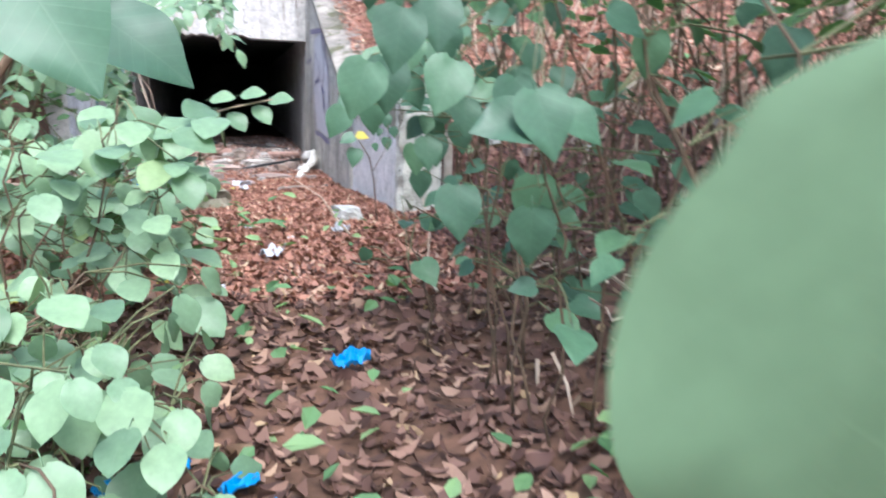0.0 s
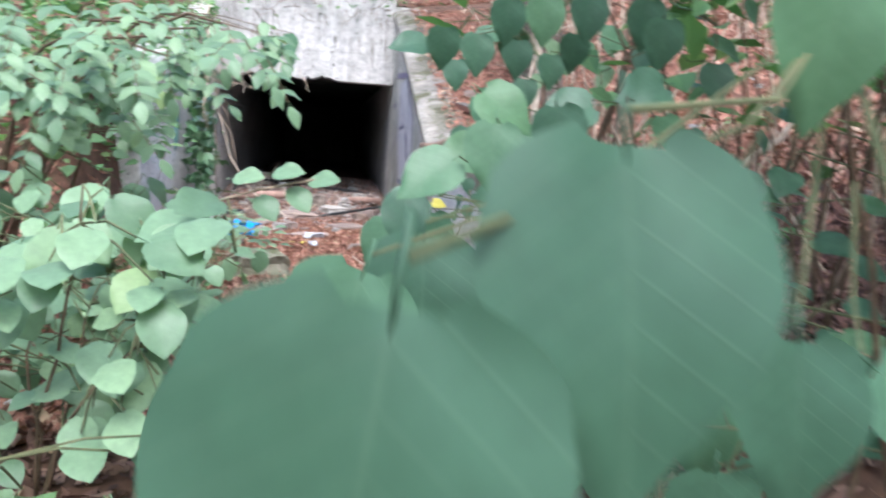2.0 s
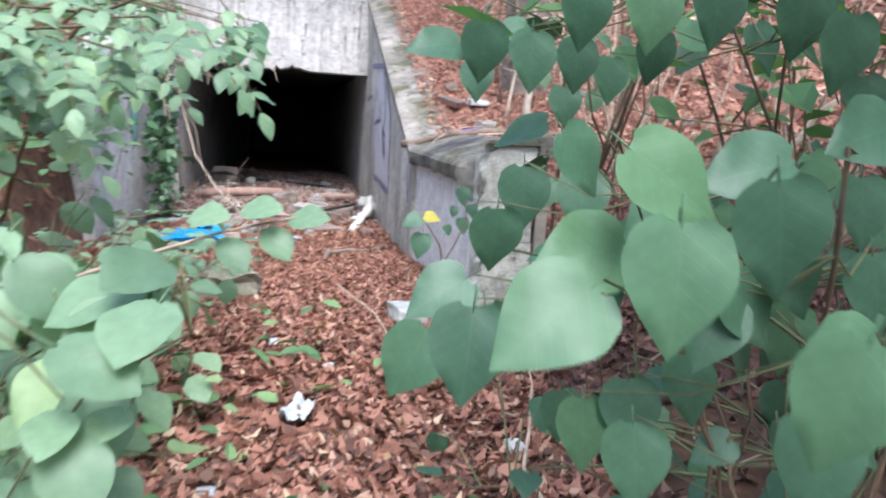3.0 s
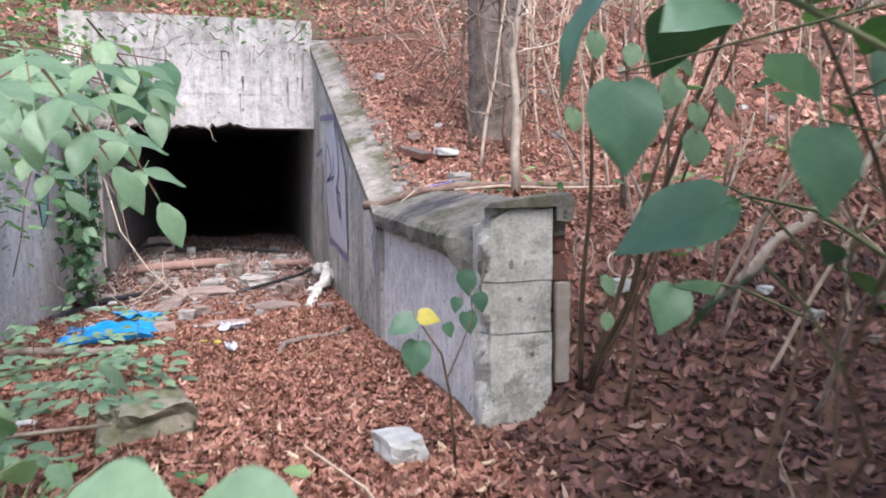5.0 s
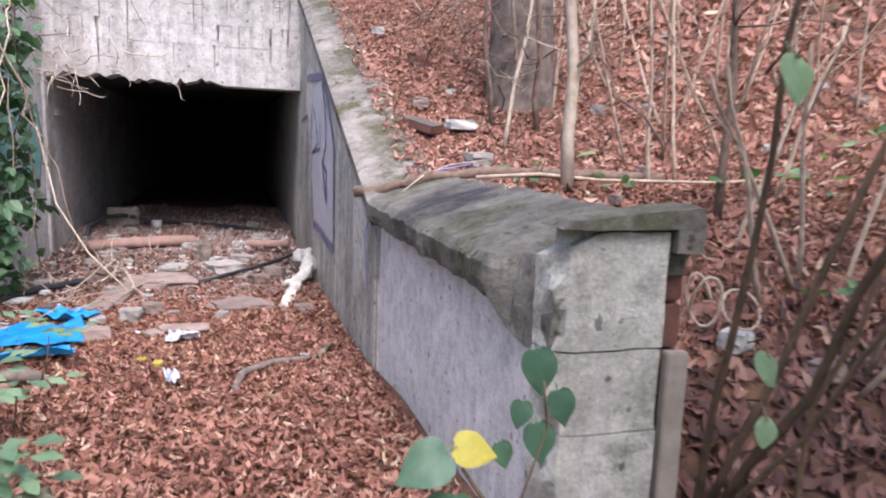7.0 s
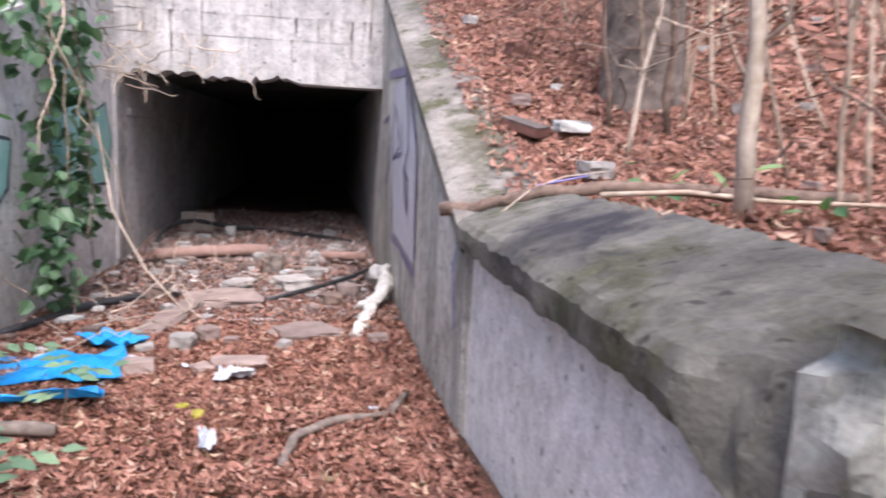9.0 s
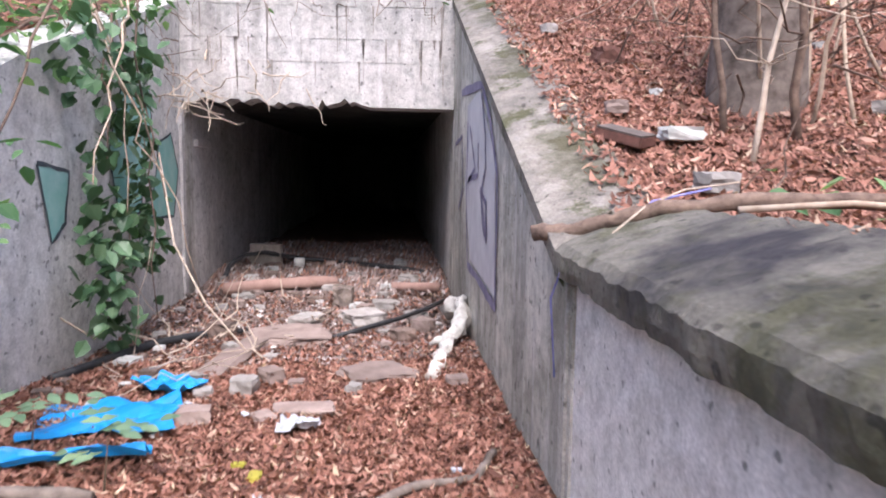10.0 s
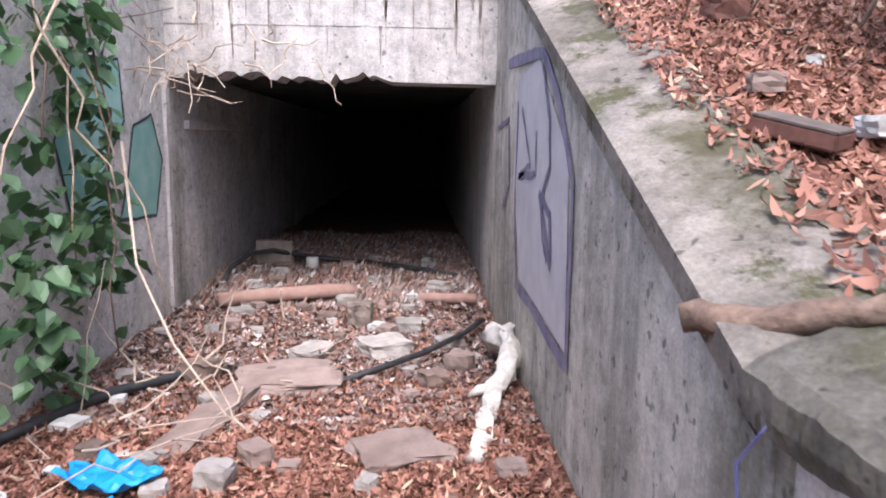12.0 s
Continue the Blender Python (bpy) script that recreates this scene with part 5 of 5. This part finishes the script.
twig_tangle("dry_brush", "dark roots and dead twigs over the wing wall top", ((0.7, 1.15), (10.5, 14.0), (3.4, 4.1)), 70, 0.008, 36, TWIG, 0.5, 0.6)
foliage("bramble", "green leaves hanging over the headwall", [(rr.uniform(0.6, 4.3), rr.uniform(13.95, 14.8), rr.uniform(4.45, 5.1)) for _ in range(55)], 11, (0.25, 0.2, 0.15), 0.11, 24, SHRUB_LEAF)
foliage("undergrowth", "bright green bushes on the wooded hillside", [(x, y, gz1(x, y) + rr.uniform(0.3, 2.6)) for x, y in [(rr.uniform(-9, 5.5), rr.uniform(17.4, 27)) for _ in range(190)]], 20, (0.5, 0.5, 0.4), 0.22, 25, SHRUB_LEAF)
foliage("undergrowth", "green saplings scattered on the far bank", [(x, y, gz1(x, y) + rr.uniform(0.1, 1.8)) for x, y in [(rr.uniform(5, 16), rr.uniform(11.5, 24)) for _ in range(70)]], 9, (0.3, 0.3, 0.25), 0.17, 26, SHRUB_LEAF)
foliage("undergrowth", "low green leaves among the dead leaves", [(x, y, gz1(x, y) + 0.1) for x, y in [(rr.uniform(4.6, 7.5), rr.uniform(5.2, 9.5)) for _ in range(16)]], 5, (0.12, 0.12, 0.05), 0.11, 27, SHRUB_LEAF, hang=0.0)
foliage("undergrowth", "dense green leaves far beside the path", [(x, y, gz1(x, y) + rr.uniform(0.2, 2.2)) for x, y in [(rr.uniform(-5, 0.2), rr.uniform(1.5, 6)) for _ in range(70)]], 18, (0.3, 0.3, 0.25), 0.14, 28, SHRUB_LEAF)
foliage("undergrowth", "low green leaves along the path edge", [(x, y, gz1(x, y) + 0.12) for x, y in [(rr.uniform(2.0, 3.9), rr.uniform(2.0, 6.0)) for _ in range(34)]], 6, (0.1, 0.1, 0.07), 0.09, 29, SHRUB_LEAF, hang=0.0)
# added leaves above the camera's view, only there to shade the ground below
foliage("canopy", "unseen green leaves added overhead to shade the brush", [(rr.uniform(4.2, 8.5), rr.uniform(4.5, 6.6), rr.uniform(3.7, 4.6)) for _ in range(150)], 12, (0.25, 0.25, 0.18), 0.14, 31, SHRUB_LEAF)
# leaves overhead, thickened beyond those in view to shade the brush
foliage("canopy", "dense green leaves overhead beside the path", [(rr.uniform(3.7, 8.0), rr.uniform(0.5, 5.0), rr.uniform(2.7, 4.2)) for _ in range(480)], 12, (0.25, 0.25, 0.18), 0.13, 30, SHRUB_LEAF)

# ---- leaf litter ----
def leaf_litter(name, label, count, region, size, seed, mat, lift=0.03, inner=False, broad=(0.16, 0.36)):
    """Many small curled dry leaves strewn over a stretch of ground, in one mesh."""
    r = np.random.RandomState(seed)
    x0, x1, y0, y1 = region
    x, y = r.uniform(x0, x1, count), r.uniform(y0, y1, count)
    inside = (x > LEFT_X - 0.45) & (x < LEFT_X + 0.03) & (y > 9.5)
    inside |= (x > WING_X - 0.03) & (x < WING_X + 0.34) & (y > 6.6) & (y < 9.2)
    inside |= (x > WING_X - 0.03) & (x < WING_X + 0.22) & (y > 6.6)
    inside |= (y > HEAD_Y - 0.05) & (y < HEAD_Y + 0.5) & (not inner)
    inside |= (x > WING_X - 0.03) & (x < WING_X + 0.22 + r.uniform(-0.06, 0.26, len(x))) & (y > 9.1)
    bare = (x > 4.1) & (x < 6.8) & (y > 2.0) & (y < 6.6)
    inside |= bare & (r.uniform(0, 1, len(x)) < 0.5)
    x, y = x[~inside], y[~inside]
    n = len(x)
    z = ground_z(x, y) if not inner else tunnel_z(x, y)
    on_top = (x > WING_X) & (x < WING_X + 0.46) & (y > 9.2) & (y < HEAD_Y)
    z = np.where(on_top, np.maximum(z, 2.26 + 0.4204 * (y - 9.12)), z)
    L = size * r.uniform(0.55, 1.35, n)
    W = L * r.uniform(*broad, n)
    yaw = r.uniform(0, 2 * np.pi, n)
    pitch, roll = r.normal(0, 0.30, n), r.normal(0, 0.5, n)
    curl = r.uniform(-0.2, 1.0, n)
    u = np.array([-0.5, -0.2, 0.15, 0.5])
    wd = np.array([0.12, 1.0, 0.85, 0.05])
    pts = np.zeros((n, 8, 3))
    for k in range(4):
        zc = curl * L * (u[k] ** 2) * 1.6
        for s, sg in ((0, -1), (1, 1)):
            pts[:, 2 * k + s, 0] = u[k] * L
            pts[:, 2 * k + s, 1] = sg * wd[k] * W * 0.5
            pts[:, 2 * k + s, 2] = zc + sg * 0.12 * W
    cp, sp, cr, sr, cy, sy = np.cos(pitch), np.sin(pitch), np.cos(roll), np.sin(roll), np.cos(yaw), np.sin(yaw)
    X, Y, Z = pts[..., 0], pts[..., 1], pts[..., 2]
    Y, Z = Y * cr[:, None] - Z * sr[:, None], Y * sr[:, None] + Z * cr[:, None]
    X, Z = X * cp[:, None] - Z * sp[:, None], X * sp[:, None] + Z * cp[:, None]
    X, Y = X * cy[:, None] - Y * sy[:, None], X * sy[:, None] + Y * cy[:, None]
    gx, gy = (ground_z(x + 0.05, y) - z) / 0.05, (ground_z(x, y + 0.05) - z) / 0.05
    gx, gy = np.where(on_top, 0.1, gx), np.where(on_top, 0.42, gy)
    Z = Z + np.clip(gx, -1, 1)[:, None] * X + np.clip(gy, -1, 1)[:, None] * Y
    co = np.stack([X + x[:, None], Y + y[:, None], Z + (z + r.uniform(0.0, lift, n))[:, None]], -1).reshape(-1, 3)
    base = (np.arange(n) * 8)[:, None, None]
    quads = np.array([[0, 1, 3, 2], [2, 3, 5, 4], [4, 5, 7, 6]])[None] + base
    quads = quads.reshape(-1)
    me = bpy.data.meshes.new(name)
    me.vertices.add(len(co))
    me.vertices.foreach_set("co", co.reshape(-1))
    me.loops.add(len(quads))
    me.loops.foreach_set("vertex_index", quads.astype(np.int32))
    me.polygons.add(len(quads) // 4)
    me.polygons.foreach_set("loop_start", np.arange(0, len(quads), 4, dtype=np.int32))
    me.update(calc_edges=True)
    me.materials.append(mat)
    return tagged(new(name, me), label, "leaf litter", kind="stuff")


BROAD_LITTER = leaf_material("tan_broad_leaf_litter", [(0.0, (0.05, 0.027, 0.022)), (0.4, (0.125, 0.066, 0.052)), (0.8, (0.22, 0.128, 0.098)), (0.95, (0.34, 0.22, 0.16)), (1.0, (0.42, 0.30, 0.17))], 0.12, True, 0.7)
# dead leaves again, their colour darkened for the shade beneath the shrubs
SHADED_LITTER = leaf_material("shade_darkened_leaf_litter", [(0.0, (0.05, 0.026, 0.024)), (0.5, (0.13, 0.06, 0.05)), (0.9, (0.24, 0.12, 0.095)), (1.0, (0.34, 0.22, 0.17))], 0.08, True, 0.6)
leaf_litter("leaf_litter", "curled red-brown dead leaves covering the path floor", 64000, (0.9, 4.0, 6.0, 12.2), 0.063, 1, LITTER)
leaf_litter("leaf_litter", "curled red-brown dead leaves covering the bank", 90000, (3.9, 9.0, 7.0, 15.0), 0.064, 2, LITTER)
leaf_litter("leaf_litter", "dead leaves coloured darker for the shade under the shrubs beside the pier", 15000, (3.9, 9.0, 5.0, 7.2), 0.075, 11, SHADED_LITTER, broad=(0.2, 0.5))
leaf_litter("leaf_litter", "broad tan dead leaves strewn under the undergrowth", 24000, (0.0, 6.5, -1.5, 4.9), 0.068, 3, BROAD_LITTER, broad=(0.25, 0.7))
leaf_litter("leaf_litter", "mixed red-brown dead leaves along the path", 14000, (0.4, 4.0, 4.4, 6.4), 0.072, 12, LITTER, broad=(0.2, 0.55))
leaf_litter("leaf_litter", "dead leaves on the shaded far bank", 20000, (-6.0, 1.0, -1.5, 16.0), 0.12, 4, LITTER)
leaf_litter("leaf_litter", "dead leaves on the far hillside", 42000, (-8.0, 18.0, 14.7, 30.0), 0.15, 5, LITTER, 0.06)
leaf_litter("leaf_litter", "dead leaves beyond the stalks", 14000, (6.5, 16.0, -1.5, 14.7), 0.18, 6, LITTER, 0.06)
leaf_litter("leaf_litter", "dusty dead leaves blown into the tunnel mouth", 2200, (1.05, 3.88, 14.1, 19.0), 0.085, 7, LITTER, 0.03, True)
leaf_litter("leaf_litter", "thinner dead leaves over the rubble", 4500, (1.05, 3.9, 12.2, 14.1), 0.075, 8, LITTER)
GRIT = leaf_material("grey_grit", [(0.0, (0.10, 0.075, 0.065)), (0.5, (0.22, 0.16, 0.14)), (0.9, (0.36, 0.29, 0.27)), (1.0, (0.6, 0.57, 0.54))], 0.0, True, 0.95)
leaf_litter("rubble_grit", "grey-brown chips and grit on the rubble floor", 15000, (1.05, 3.9, 11.4, 14.1), 0.05, 9, GRIT, broad=(0.3, 0.8))
leaf_litter("rubble_grit", "grey-brown chips and grit on the tunnel floor", 9000, (1.05, 3.88, 14.1, 19.0), 0.06, 10, GRIT, 0.03, True, (0.3, 0.8))
